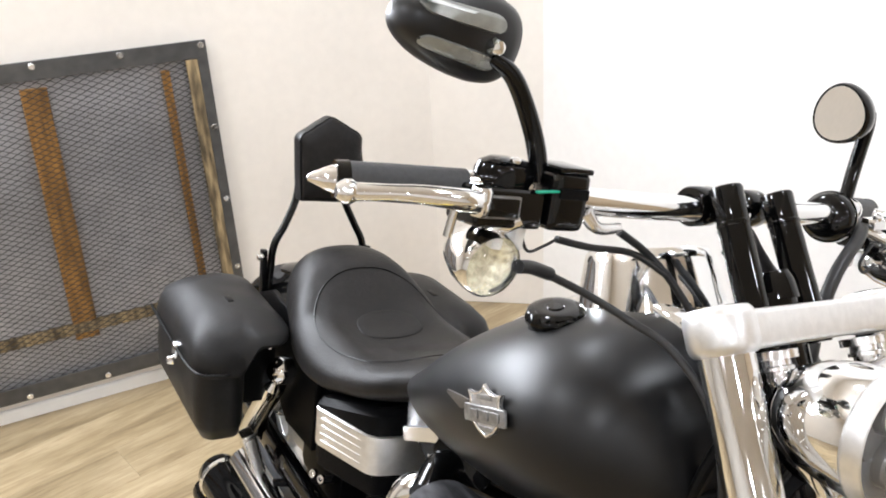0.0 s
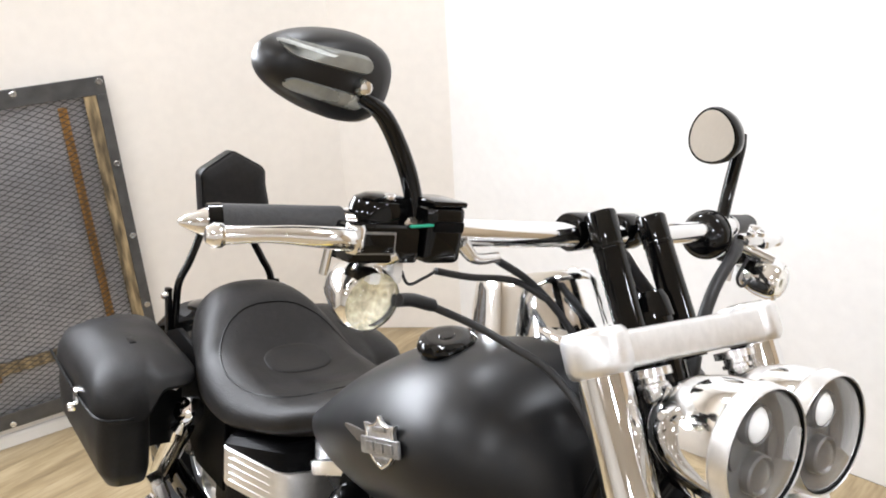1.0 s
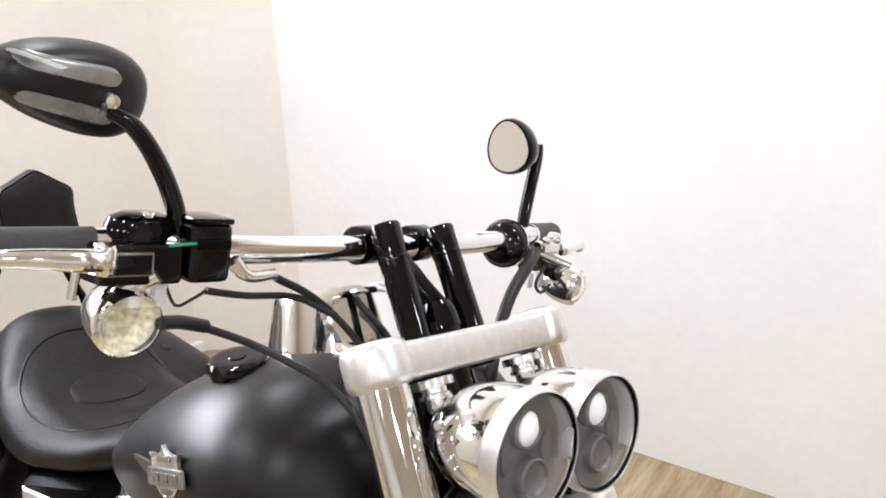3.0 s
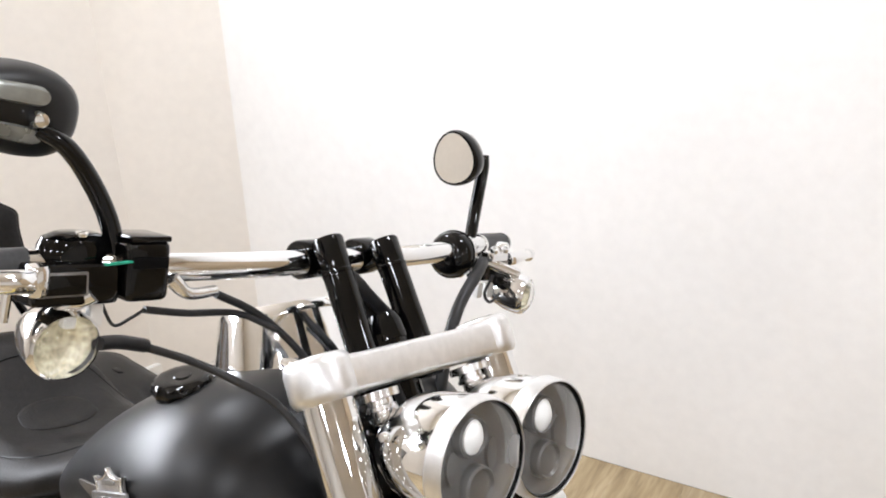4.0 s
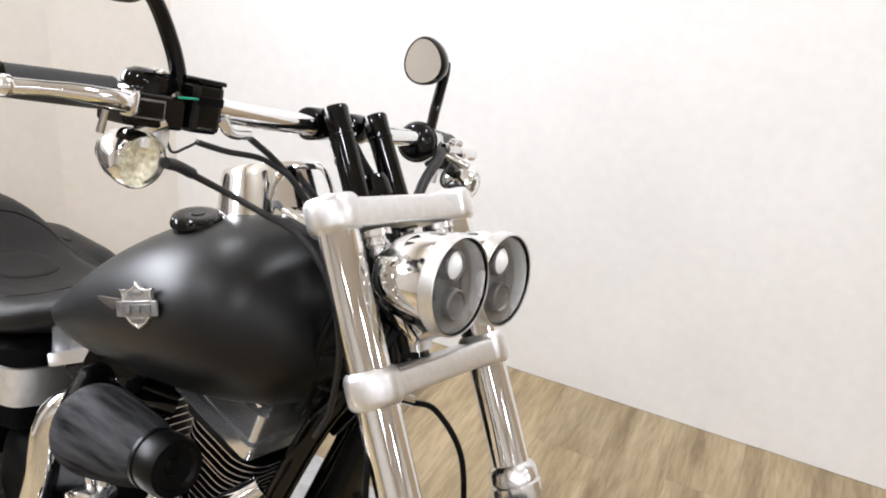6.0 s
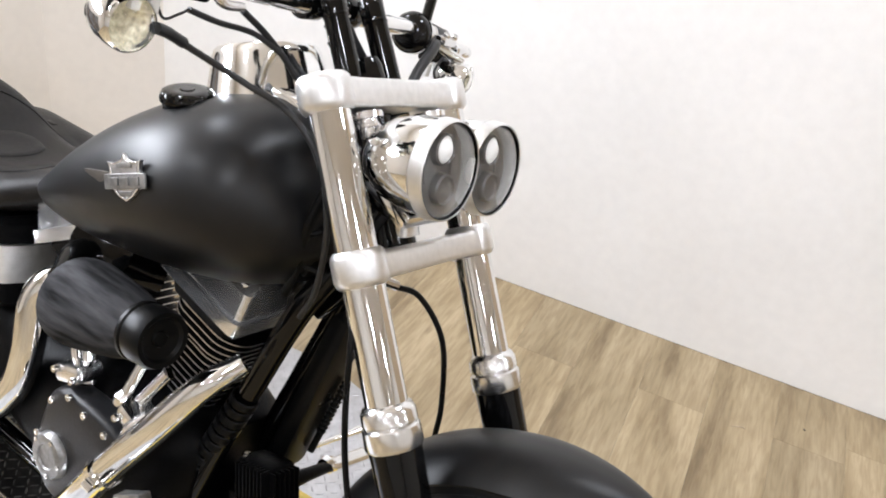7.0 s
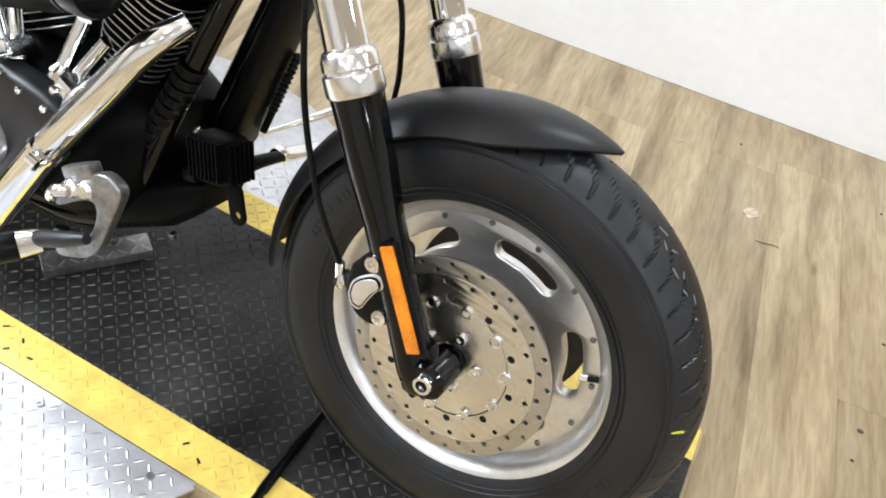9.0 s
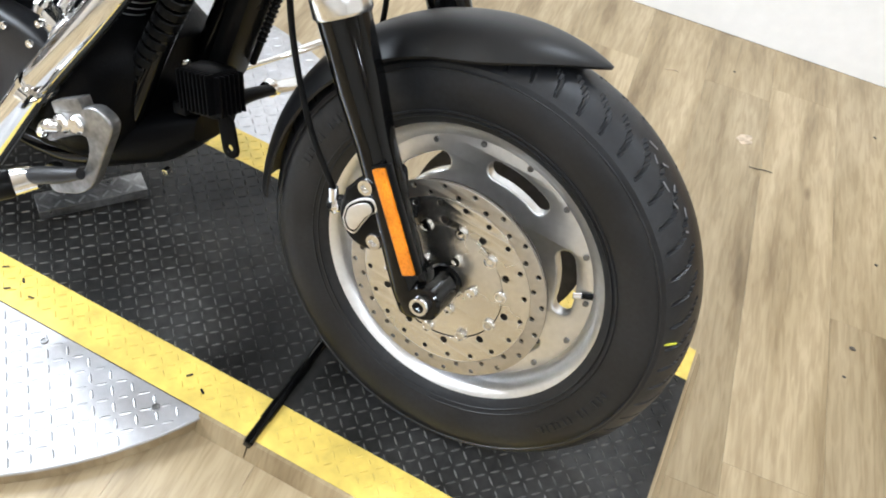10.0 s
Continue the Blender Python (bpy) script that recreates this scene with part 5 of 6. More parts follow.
# lifter blocks
for lx, lz in ((-0.640, 0.098), (-0.795, 0.100)):
    lb = part("lifter_block", box((0.060, 0.050, 0.030), pose(lx, -0.140, lz, 0, 20 if lx > -0.7 else -20, 0), 0.008), CAST, bike, "bright lifter block")
    for dx in (-0.022, 0.022):
        bolt("block_screw", (lx + dx, -0.166, lz), (0, -1, 0), 0.006, 0.006, CHROME, lb)
part("oil_pump_fitting", tube([(-0.612, -0.150, 0.125), (-0.632, -0.160, 0.095), (-0.645, -0.165, 0.060)], [0.010, 0.013, 0.008], 8, 12), CAST, bike, "bright cast fitting")

# air cleaner: a tapering gauze filter with a black end cap
A0, A1 = Vector((-0.746, -0.204, 0.268)), Vector((-0.543, -0.220, 0.308))
fm = frame_of(A0, A1 - A0, (0, 0, 1))
L = (A1 - A0).length
body = bmesh.new()
lathe([(0.030, -0.012), (0.052, -0.006), (0.063, 0.012), (0.064, 0.04), (0.050, 0.13), (0.037, L - 0.03)], fm, 96, body)
for v in body.verts:
    q = fm.inverted() @ v.co
    r = math.hypot(q.x, q.y)
    if r > 0.04:
        a = math.atan2(q.y, q.x)
        f = 1 + 0.007 * math.cos(40 * a)
        v.co = fm @ Vector((q.x * f, q.y * f, q.z))
filt = part("air_filter", body, FILTER, bike, "grey tapered gauze air filter with a black cap", angle=70)
part("filter_cap", lathe([(0.037, L - 0.034), (0.0405, L - 0.030), (0.0415, L - 0.004), (0.038, L + 0.007), (0.031, L + 0.006), (0.027, L + 0.001), (0.012, L - 0.002), (0.010, L + 0.001), (0, L + 0.002)], fm, 48), DARK, filt, "black rubber end cap")
part("filter_clamp", lathe([(0.0390, L - 0.042), (0.0420, L - 0.040), (0.0420, L - 0.034), (0.0390, L - 0.032)], fm, 40), DARK, filt)
part("intake_arm", tube([(-0.79, -0.19, 0.27), (-0.82, -0.13, 0.29), (-0.74, -0.05, 0.27)], [0.028, 0.032, 0.03], 12, 20), GLOSS, bike, "black intake elbow")
part("intake_bracket", plate([rounded(0.10, 0.04, 0.012)], 0.006, pose(-0.80, -0.13, 0.315, 70, 10, 20), 0.001), GLOSS, bike)
bolt("intake_bolt", (-0.865, -0.125, 0.262), (0.2, -1, 0.1), 0.018, 0.010, DULL, bike, "round grey plug")

# exhaust: bright heat shields
def shield(points, r, label, n=40):
    return part("exhaust_pipe", tube(points, r, n, 24), CHROME, bike, label)


p1 = shield([(-0.492, -0.110, 0.268), (-0.520, -0.150, 0.225), (-0.570, -0.168, 0.140), (-0.655, -0.178, 0.010), (-0.735, -0.180, -0.125), (-0.772, -0.180, -0.185), (-0.815, -0.180, -0.222), (-0.90, -0.182, -0.238), (-1.2, -0.190, -0.245)], [0.016, 0.021, 0.024, 0.0255, 0.027, 0.028, 0.029, 0.031, 0.034], "chrome front exhaust pipe with heat shield", 70)
part("shield_clamp", lathe([(0.0255, -0.006), (0.0295, -0.006), (0.0295, 0.006), (0.0255, 0.006)], frame_of((-0.655, -0.178, 0.010), (-0.083, -0.002, -0.135)), 28), CHROME, p1)
part("clamp_screw", tube([(-0.640, -0.208, 0.000), (-0.655, -0.212, 0.006)], 0.008, 3, 12), CHROME, p1)
shield([(-0.845, -0.095, 0.225), (-0.890, -0.140, 0.215), (-0.908, -0.155, 0.170), (-0.905, -0.160, 0.08), (-0.925, -0.165, 0.00), (-1.00, -0.172, -0.070), (-1.2, -0.185, -0.10), (-1.5, -0.19, -0.10)], [0.021, 0.025, 0.026, 0.026, 0.026, 0.028, 0.03, 0.032], "chrome rear exhaust pipe with heat shield", 60)
MUF = frame_of((-1.08, -0.200, -0.170), (-1, -0.045, 0.01))
muffler = part("muffler", lathe([(0.0, 0.0), (0.030, 0.0), (0.046, 0.06), (0.049, 0.30), (0.049, 0.46), (0.045, 0.49), (0.036, 0.502), (0.0, 0.505)], MUF, 40), GLOSS, bike, "gloss black muffler with a bright edge")
part("muffler_ring", lathe([(0.0485, 0.452), (0.0515, 0.454), (0.0520, 0.462), (0.0495, 0.466), (0.0470, 0.466)], MUF, 40), CHROME, muffler, "chrome ring")
MUF2 = frame_of((-1.10, -0.195, -0.255), (-1, -0.045, 0.01))
lower = part("muffler", lathe([(0.0, 0.0), (0.030, 0.0), (0.042, 0.06), (0.044, 0.30), (0.044, 0.50), (0.040, 0.53), (0.0, 0.535)], MUF2, 40), GLOSS, bike, "gloss black lower muffler")

# frame
for side in (-1, 1):
    y = 0.055 * side
    t = part("frame_downtube", tube([(-0.395, y * 0.35, 0.530), (-0.425, y * 0.7, 0.44), (-0.470, y, 0.330), (-0.545, y * 1.15, 0.08), (-0.590, y * 1.3, -0.08), (-0.66, y * 1.5, -0.155), (-0.80, y * 1.7, -0.175), (-1.15, y * 1.7, -0.175)], 0.0185, 60, 18), GLOSS, bike, "gloss black frame downtube")
    if side < 0:
        for k in range(9):
            c = Vector((-0.515 - 0.0068 * k, y * 1.1 - 0.004, 0.180 - 0.0185 * k))
            part("wire_wrap", lathe([(0.0205, -0.0075), (0.0225, -0.006), (0.0225, 0.006), (0.0205, 0.0075)], frame_of(c, (0.3, 0, 0.95)), 16), DARK, t)
part("backbone", tube([(-0.46, 0, 0.50), (-0.60, 0, 0.44), (-0.85, 0, 0.33), (-1.05, 0, 0.24)], 0.032, 12, 18), GLOSS, bike, "black frame backbone")
part("neck_gusset", plate([[(-0.40, 0.54), (-0.395, 0.42), (-0.46, 0.33), (-0.60, 0.38), (-0.60, 0.42), (-0.47, 0.52)]], 0.030, AXLE, 0.004), GLOSS, bike, "black steering neck gusset")
part("horn_cover", box((0.05, 0.05, 0.09), pose(-0.455, -0.055, 0.46, 0, 25, 0), 0.012), DARK, bike, "black cover beside the neck")
part("wire_loom", tube([(-0.43, -0.10, 0.56), (-0.44, -0.11, 0.49), (-0.455, -0.09, 0.43), (-0.49, -0.06, 0.37)], 0.007, 14, 10), DARK, bike)
part("wire_loom", tube([(-0.42, -0.08, 0.50), (-0.46, -0.12, 0.47), (-0.47, -0.10, 0.44), (-0.43, -0.07, 0.43)], 0.0045, 14, 10), DARK, bike)
# second, darker upright ahead of the left downtube: oil cooler tube with a sprung cable
part("cooler_plate", box((0.036, 0.070, 0.31), pose(-0.462, 0.036, 0.19, 0, 12, 0), 0.012), DARK, bike, "black oil cooler plate")
part("spring_cable", tube([(-0.430, 0.06, 0.215), (-0.452, 0.06, 0.115), (-0.462, 0.06, 0.07)], 0.006, 12, 12), DARK, bike, "black sprung cable")
for k in range(12):
    c = Vector((-0.430, 0.06, 0.215)).lerp(Vector((-0.452, 0.06, 0.115)), k / 11)
    part("spring_coil", lathe([(0.0055, -0.0024), (0.0082, 0), (0.0055, 0.0024)], frame_of(c, (0.2, 0, 1)), 14), DARK, bike)

# voltage regulator
REG = pose(-0.462, -0.036, 0.052, 0, -18, -8)
reg = part("regulator", box((0.080, 0.052, 0.074), REG, 0.010), CASE, bike, "black finned voltage regulator")
for k in range(8):
    part("cooling_fin", box((0.0035, 0.016, 0.060), REG @ pose(-0.026 + k * 0.0088, -0.030, 0.004), 0.001), CASE, reg, smooth=False)
for k in range(6):
    part("cooling_fin", box((0.016, 0.0035, 0.060), REG @ pose(0.042, -0.022 + k * 0.0088, 0.0), 0.001), CASE, reg, smooth=False)
part("regulator_foot", box((0.030, 0.020, 0.020), REG @ pose(-0.038, -0.022, -0.030), 0.004), CASE, reg)
bolt("regulator_bolt", REG @ Vector((-0.030, -0.014, 0.036)), (0, -0.3, 1), 0.007, 0.006, CHROME, reg)
part("sump_guard", loft([superring((x, 0, z), (0, 1, 0), (0, 0, 1), w, h, 3, 24) for x, z, w, h in ((-0.47, -0.02, 0.05, 0.03), (-0.52, -0.06, 0.08, 0.05), (-0.62, -0.12, 0.10, 0.05), (-0.80, -0.16, 0.11, 0.04))]), CASE, bike, "black lower frame cover")
part("frame_lug", plate([rounded(0.03, 0.07, 0.0145), circle(0.006, 14, 0, -0.018)], 0.006, AXLE @ pose(-0.420, -0.012, 0.030, 0, 0, 22), 0.001), CASE, bike, "black lug with a hole")
bolt("frame_bolt", (-0.514, -0.045, -0.121), (0, -1, -0.2), 0.007, 0.010, CHROME, bike)

# right foot controls
br = [(-0.606, -0.028), (-0.578, 0.012), (-0.545, 0.034), (-0.517, 0.050), (-0.498, 0.050), (-0.483, 0.042), (-0.481, 0.026), (-0.491, -0.011), (-0.500, -0.044), (-0.510, -0.076), (-0.530, -0.102), (-0.556, -0.118), (-0.584, -0.130), (-0.594, -0.116), (-0.556, -0.090), (-0.530, -0.062), (-0.522, -0.040), (-0.520, -0.017), (-0.527, -0.003), (-0.546, -0.010), (-0.572, -0.029), (-0.596, -0.046)]
br = [(p.x, p.y) for p in spline([(*q, 0) for q in br + br[:1]], 100)][:-1]
ctl = part("foot_control", plate([br], 0.020, AXLE @ pose(0.0, 0.0, 0.200), 0.0035), DULL, bike, "bright cast foot control hook")
for bx, bz in ((-0.566, 0.000), (-0.540, 0.012)):
    part("control_boss", lathe([(0, 0.014), (0.010, 0.014), (0.014, 0.009), (0.015, -0.02)], AXLE @ pose(bx, bz, 0.205), 20), CAST, ctl)
part("brake_link", tube([(-0.600, -0.215, -0.030), (-0.585, -0.222, -0.010), (-0.570, -0.215, -0.005)], 0.010, 8, 12), CHROME, ctl)
part("link_arm", box((0.060, 0.022, 0.018), pose(-0.562, -0.200, 0.030, 0, -32, 0), 0.003), DULL, ctl, "grey cast block")
part("pedal_boot", tube([(-0.624, -0.226, -0.116), (-0.600, -0.226, -0.102), (-0.560, -0.224, -0.080), (-0.522, -0.220, -0.058)], [0.0105, 0.0135, 0.0125, 0.0085], 16, 16), CABLE, ctl, "dark grey rubber boot")
peg = part("foot_peg", lathe([(0, -0.01), (0.010, -0.01), (0.013, 0.0), (0.014, 0.018), (0.019, 0.024), (0.0205, 0.05), (0.021, 0.12), (0.018, 0.132), (0, 0.135)], frame_of((-0.600, -0.200, -0.110), (-0.45, -0.72, -0.20)), 28), CHROME, bike, "chrome foot peg with a black rubber band")
part("peg_rubber", lathe([(0.021, 0.055), (0.0225, 0.058), (0.0225, 0.112), (0.021, 0.115)], frame_of((-0.600, -0.200, -0.110), (-0.45, -0.72, -0.20)), 28), DARK, peg)
part("peg_joint", lathe([(0, 0.014), (0.011, 0.010), (0.014, 0), (0.011, -0.010), (0, -0.014)], frame_of((-0.598, -0.196, -0.106), (0, 0, 1)), 20), CHROME, peg)
# left foot controls, seen under the engine
part("foot_peg", tube([(-0.489, 0.165, -0.025), (-0.489, 0.20, -0.031), (-0.489, 0.29, -0.046)], [0.009, 0.012, 0.0135, 0.0135, 0.013], 20, 16), CHROME, bike, "chrome left foot peg")
part("peg_arm", tube([(-0.50, 0.03, -0.020), (-0.49, 0.11, -0.018), (-0.489, 0.170, -0.026)], [0.018, 0.012, 0.010], 8, 14), CASE, bike)
part("peg_knuckle", lathe([(0, 0.014), (0.013, 0.012), (0.017, 0), (0.013, -0.012), (0, -0.014)], frame_of((-0.495, 0.170, -0.026), (0, 1, -0.1)), 18), CHROME, bike)
part("shift_rod", tube([(-0.505, 0.09, 0.028), (-0.478, 0.19, 0.044), (-0.462, 0.25, 0.056)], [0.0045, 0.0045, 0.0075, 0.0075], 16, 14), CHROME, bike, "chrome shift lever rod")

# seat
def seat():
    rows = [(-0.955, 0.372, 0.335, 0.050), (-0.985, 0.366, 0.315, 0.085), (-1.03, 0.350, 0.285, 0.118), (-1.08, 0.330, 0.262, 0.148), (-1.15, 0.312, 0.238, 0.168), (-1.21, 0.303, 0.218, 0.175), (-1.28, 0.304, 0.205, 0.174), (-1.34, 0.322, 0.200, 0.168), (-1.39, 0.354, 0.205, 0.158),
            (-1.44, 0.382, 0.210, 0.142), (-1.50, 0.388, 0.220, 0.126), (-1.54, 0.372, 0.230, 0.108), (-1.56, 0.325, 0.24, 0.085)]
    top = spline([(a, b, c) for a, b, c, d in rows], 64)
    wid = spline([(a, d, 0) for a, b, c, d in rows], 64)
    secs = []
    for p, w in zip(top, wid):
        zt, zb = p.y, p.z - 0.012
        mid = zb + (zt - zb) * 0.38
        ring = superring((p.x, 0, mid), (0, 1, 0), (0, 0, 1), w.y, zt - mid, 2.55, 96, mid - zb)
        dish = math.exp(-((p.x + 1.24) / 0.12) ** 2)
        for v in ring:
            if v.z > mid:
                rim = (abs(v.y) - 0.118) / 0.045
                v.z += dish * (0.010 * math.exp(-rim * rim) - 0.016 * max(0.0, 1 - (v.y / 0.11) ** 2))
                groove = (abs(v.y) - 0.026) / 0.05
                v.z += 0.006 * math.exp(-((p.x + 1.08) / 0.05) ** 2) * math.exp(-groove * groove)
        secs.append(ring)
    return loft(secs)


saddle = part("seat", seat(), LEATHER, bike, "black leather bucket seat with stitched seams", angle=60)


def on_seat(x, y):
    """Height of the seat's top."""
    hit, loc, nor, _ = saddle.ray_cast(Vector((x, y, 1.0)), Vector((0, 0, -1)))
    return loc.z if hit else 0.3


bpy.context.view_layer.update()
patch_out = [(-1.290 + 0.040 * math.copysign(abs(math.sin(t)) ** 0.75, math.sin(t)), 0.006 + 0.066 * math.copysign(abs(math.cos(t)) ** 0.75, math.cos(t)) * (1 + 0.10 * math.sin(t))) for t in (2 * math.pi * k / 56 for k in range(56))]
bm = bmesh.new()
rings = []
for f, dz in ((1.03, -0.002), (1.0, 0.0015), (0.94, 0.0032), (0.7, 0.0036), (0.4, 0.0038), (0.05, 0.0038)):
    ring = []
    for x, y in patch_out:
        px, py = -1.290 + (x + 1.290) * f, 0.006 + (y - 0.006) * f
        ring.append(Vector((px, py, on_seat(px, py) + dz)))
    rings.append(ring)
part("seat_patch", loft(rings, bm), LEATHER, saddle, "raised oval leather patch")
half = [(-1.072, 0.040), (-1.090, 0.085), (-1.125, 0.118), (-1.175, 0.136), (-1.235, 0.143), (-1.295, 0.141), (-1.350, 0.128), (-1.390, 0.098), (-1.412, 0.055)]
arc = [(p.x, p.y) for p in spline([(-1.068, 0, 0)] + [(x, -y, 0) for x, y in half] + [(-1.418, 0, 0)] + [(x, y, 0) for x, y in reversed(half)] + [(-1.068, 0, 0)], 120)]
part("seam", tube([Vector((x, y, on_seat(x, y) - 0.0002)) for x, y in arc], 0.0019, 200, 8), DARK, saddle, "stitched seam round the bucket")
part("pillion", loft([superring((x, 0, z), (0, 1, 0), (0, 0, 1), w, h, 2.6, 32) for x, z, w, h in ((-1.555, 0.245, 0.05, 0.02), (-1.58, 0.245, 0.080, 0.032), (-1.66, 0.245, 0.090, 0.034), (-1.74, 0.235, 0.088, 0.030), (-1.80, 0.215, 0.07, 0.022), (-1.82, 0.208, 0.04, 0.012))]), LEATHER, bike, "black leather pillion pad")

# backrest on its sissy bar
bo = [(-0.080, -0.090), (0.080, -0.090), (0.082, 0.02), (0.079, 0.052), (0.050, 0.070), (0.012, 0.090), (0.0, 0.094), (-0.012, 0.090), (-0.050, 0.070), (-0.079, 0.052), (-0.082, 0.02)]
BK = Matrix.Translation((-1.665, 0.010, 0.540)) @ pose(0, 0, 0, 3, -6, 0) @ Matrix(((0, 0, 1, 0), (1, 0, 0, 0), (0, 1, 0, 0), (0, 0, 0, 1)))
rings = []
for f, h in ((0.90, -0.026), (0.97, -0.022), (1.0, -0.012), (1.0, 0.010), (0.97, 0.020), (0.90, 0.0255), (0.6, 0.029), (0.2, 0.030)):
    rings.append([BK @ Vector((0.9 * x * f, y * f, h)) for x, y in [(p.x, p.y) for p in spline([(*q, 0) for q in bo + bo[:1]], 66)][:-1]])
back = part("backrest", loft(rings), LEATHER, bike, "black leather passenger backrest pad", angle=50)
part("backrest_seam", tube([BK @ Vector((0.9 * x * 0.985, y * 0.985, 0.0185)) for x, y in bo + bo[:1]], 0.0018, 90, 6), DARK, back)
for side in (-1, 1):
    part("sissy_bar", tube([(-1.690, 0.010 + side * 0.055, 0.50), (-1.680, 0.008 + side * 0.058, 0.445), (-1.670, 0.010 + side * 0.085, 0.385), (-1.668, 0.012 + side * 0.110, 0.335), (-1.66, 0.010 + side * 0.115, 0.27), (-1.62, side * 0.125, 0.14)], 0.0085, 40, 14), GLOSS, back, "black sissy bar leg")
    part("sissy_plate", box((0.020, 0.012, 0.13), pose(-1.655, side * 0.128 + 0.006, 0.265, 0, -8, 0), 0.003), GLOSS, back)
    part("sissy_bolt", lathe([(0, 0.012), (0.006, 0.012), (0.008, 0.008), (0.008, 0)], frame_of((-1.652, side * 0.134 + 0.006, 0.315), (0, side, 0)), 14), CHROME, back)

# rear fender, wheel, shocks, side cover
part("rear_fender", fender(15, 175, 0.334, 0.108, 0.05, 20, mid=(-1.62, 0, -0.045)), GLOSS, bike, "black rear fender")
rw = part("rear_wheel", lathe([(0.030, 0.08), (0.036, 0.07), (0.036, -0.07), (0.030, -0.08)], Matrix.Translation((-1.62, 0, -0.035)) @ AXLE, 32), CAST, bike, "rear wheel with a black tyre")
me = tyre_mesh(0.288, 0.1965, 0.088, 300, 30)
t2 = new("tyre", me)
t2.parent = rw
t2.location = (-1.62, 0, -0.035)
part("wheel_disc", plate([circle(0.196, 96), circle(0.036, 32)] + [arc_slot(0.15, radians(45 * k - 13), radians(45 * k + 13), 0.02) for k in range(8)], 0.03, Matrix.Translation((-1.62, 0, -0.035)) @ AXLE, 0.003), SATIN, rw)
for side in (-1, 1):
    a, b = Vector((-1.392, side * 0.168, 0.168)), Vector((-1.560, side * 0.166, -0.080))
    sh = part("shock", lathe([(0.0, -0.02), (0.012, -0.02), (0.014, 0.030), (0.022, 0.036), (0.0245, 0.046), (0.0245, 0.245), (0.019, 0.252), (0.012, 0.26), (0, 0.262)], frame_of(b, a - b), 28), CHROME, bike, "chrome rear shock absorber")
    part("shock_mount", lathe([(0, 0.026), (0.008, 0.026), (0.010, 0.020), (0.018, 0.022), (0.026, 0.014), (0.029, 0.004), (0.029, -0.012), (0.022, -0.02)], frame_of(a, (0.3, side, 0.2)), 28), CHROME, sh, "round chrome shock mount")
    part("shock_nut", lathe([(0, 0.010), (0.007, 0.010), (0.008, 0.006), (0.008, 0.0)], frame_of(a + Vector((-0.012, side * 0.020, 0.052)), (0, side, 0)), 8), CHROME, sh)
    part("shock_rod", tube([a + Vector((0.022, side * 0.004, -0.03)), b + Vector((0.045, side * 0.004, 0.02))], 0.006, 3, 10), GLOSS, sh, "black rod beside the shock")
# added black plates: they cover the wheel where deep shade belongs
for side in (-1, 1):
    part("fender_strut", plate([[(-1.30, 0.03), (-1.31, 0.20), (-1.40, 0.255), (-1.58, 0.265), (-1.72, 0.20), (-1.76, 0.12), (-1.70, 0.07), (-1.56, 0.10), (-1.44, 0.02)]], 0.012, AXLE @ pose(0, 0, -side * 0.122), 0.003), CASE, bike, "added black plate standing in for shade beside the rear wheel")
part("swingarm", box((0.52, 0.03, 0.05), pose(-1.36, -0.150, -0.03, 0, 2, 0), 0.01), GLOSS, bike, "black swingarm")
part("swingarm", box((0.52, 0.03, 0.05), pose(-1.36, 0.150, -0.03, 0, 2, 0), 0.01), GLOSS, bike, "black swingarm")
pm = frame_of((-1.420, -0.200, -0.040), (0.0, -0.04, 0.12), (1, 0, 0))
ppeg = part("passenger_peg", box((0.030, 0.034, 0.130), pm, 0.006), CAST, bike, "square chrome passenger peg folded up")
part("peg_pad", box((0.018, 0.0365, 0.104), pm, 0.003), SATIN, ppeg)
part("peg_mount_arm", tube([(-1.418, -0.178, -0.108), (-1.32, -0.150, -0.050), (-1.21, -0.110, 0.020)], 0.014, 12, 10, flat=0.55), CASE, bike, "black peg bracket")
for q in ((-1.412, -0.188, -0.104), (-1.262, -0.132, 0.004), (-1.236, -0.126, 0.006)):
    bolt("peg_bolt", q, (0.3, -1, 0.3), 0.009, 0.008, CHROME, bike)
def cover_ring(z, grow):
    """Outline of the battery cover: a front face between two sides that flare out to the rear."""
    f = -0.19 * (z - 0.219)
    right = [(-1.038 + f - grow, -0.072), (-1.050 + f - grow, -0.124 + grow * 0.4), (-1.057 + f - grow, -0.135 + grow * 0.8), (-1.066 + f - grow, -0.142 + grow), (-1.165 + f * 0.7, -0.1825 + grow), (-1.178 + f * 0.7, -0.182 + grow), (-1.185 + f * 0.7, -0.167 + grow), (-1.185 + f * 0.7, -0.10)]
    sag = lambda x: 0.26 * min(0.0, x + 1.066) if z > 0.23 else 0.0
    return [Vector((x, y, z + sag(x))) for x, y in right + [(x, -y) for x, y in reversed(right)]]


# added block that darkens the open gap between shock and cover
part("oil_tank", box((0.20, 0.21, 0.26), pose(-1.30, 0.0, 0.07, 0, 0, 0), 0.02), CASE, bike, "added black block filling the dark gap behind the battery cover")
side_cover = part("side_cover", loft([cover_ring(0.092, 0.012), cover_ring(0.104, 0.0), cover_ring(0.240, 0.0), cover_ring(0.252, 0.012)]), CASE, bike, "black battery cover with a ribbed silver band", angle=40)
part("silver_band", loft([cover_ring(0.138, 0.002), cover_ring(0.141, -0.003), cover_ring(0.206, -0.003), cover_ring(0.209, 0.002)]), SATIN, side_cover, "brushed silver band", angle=40)
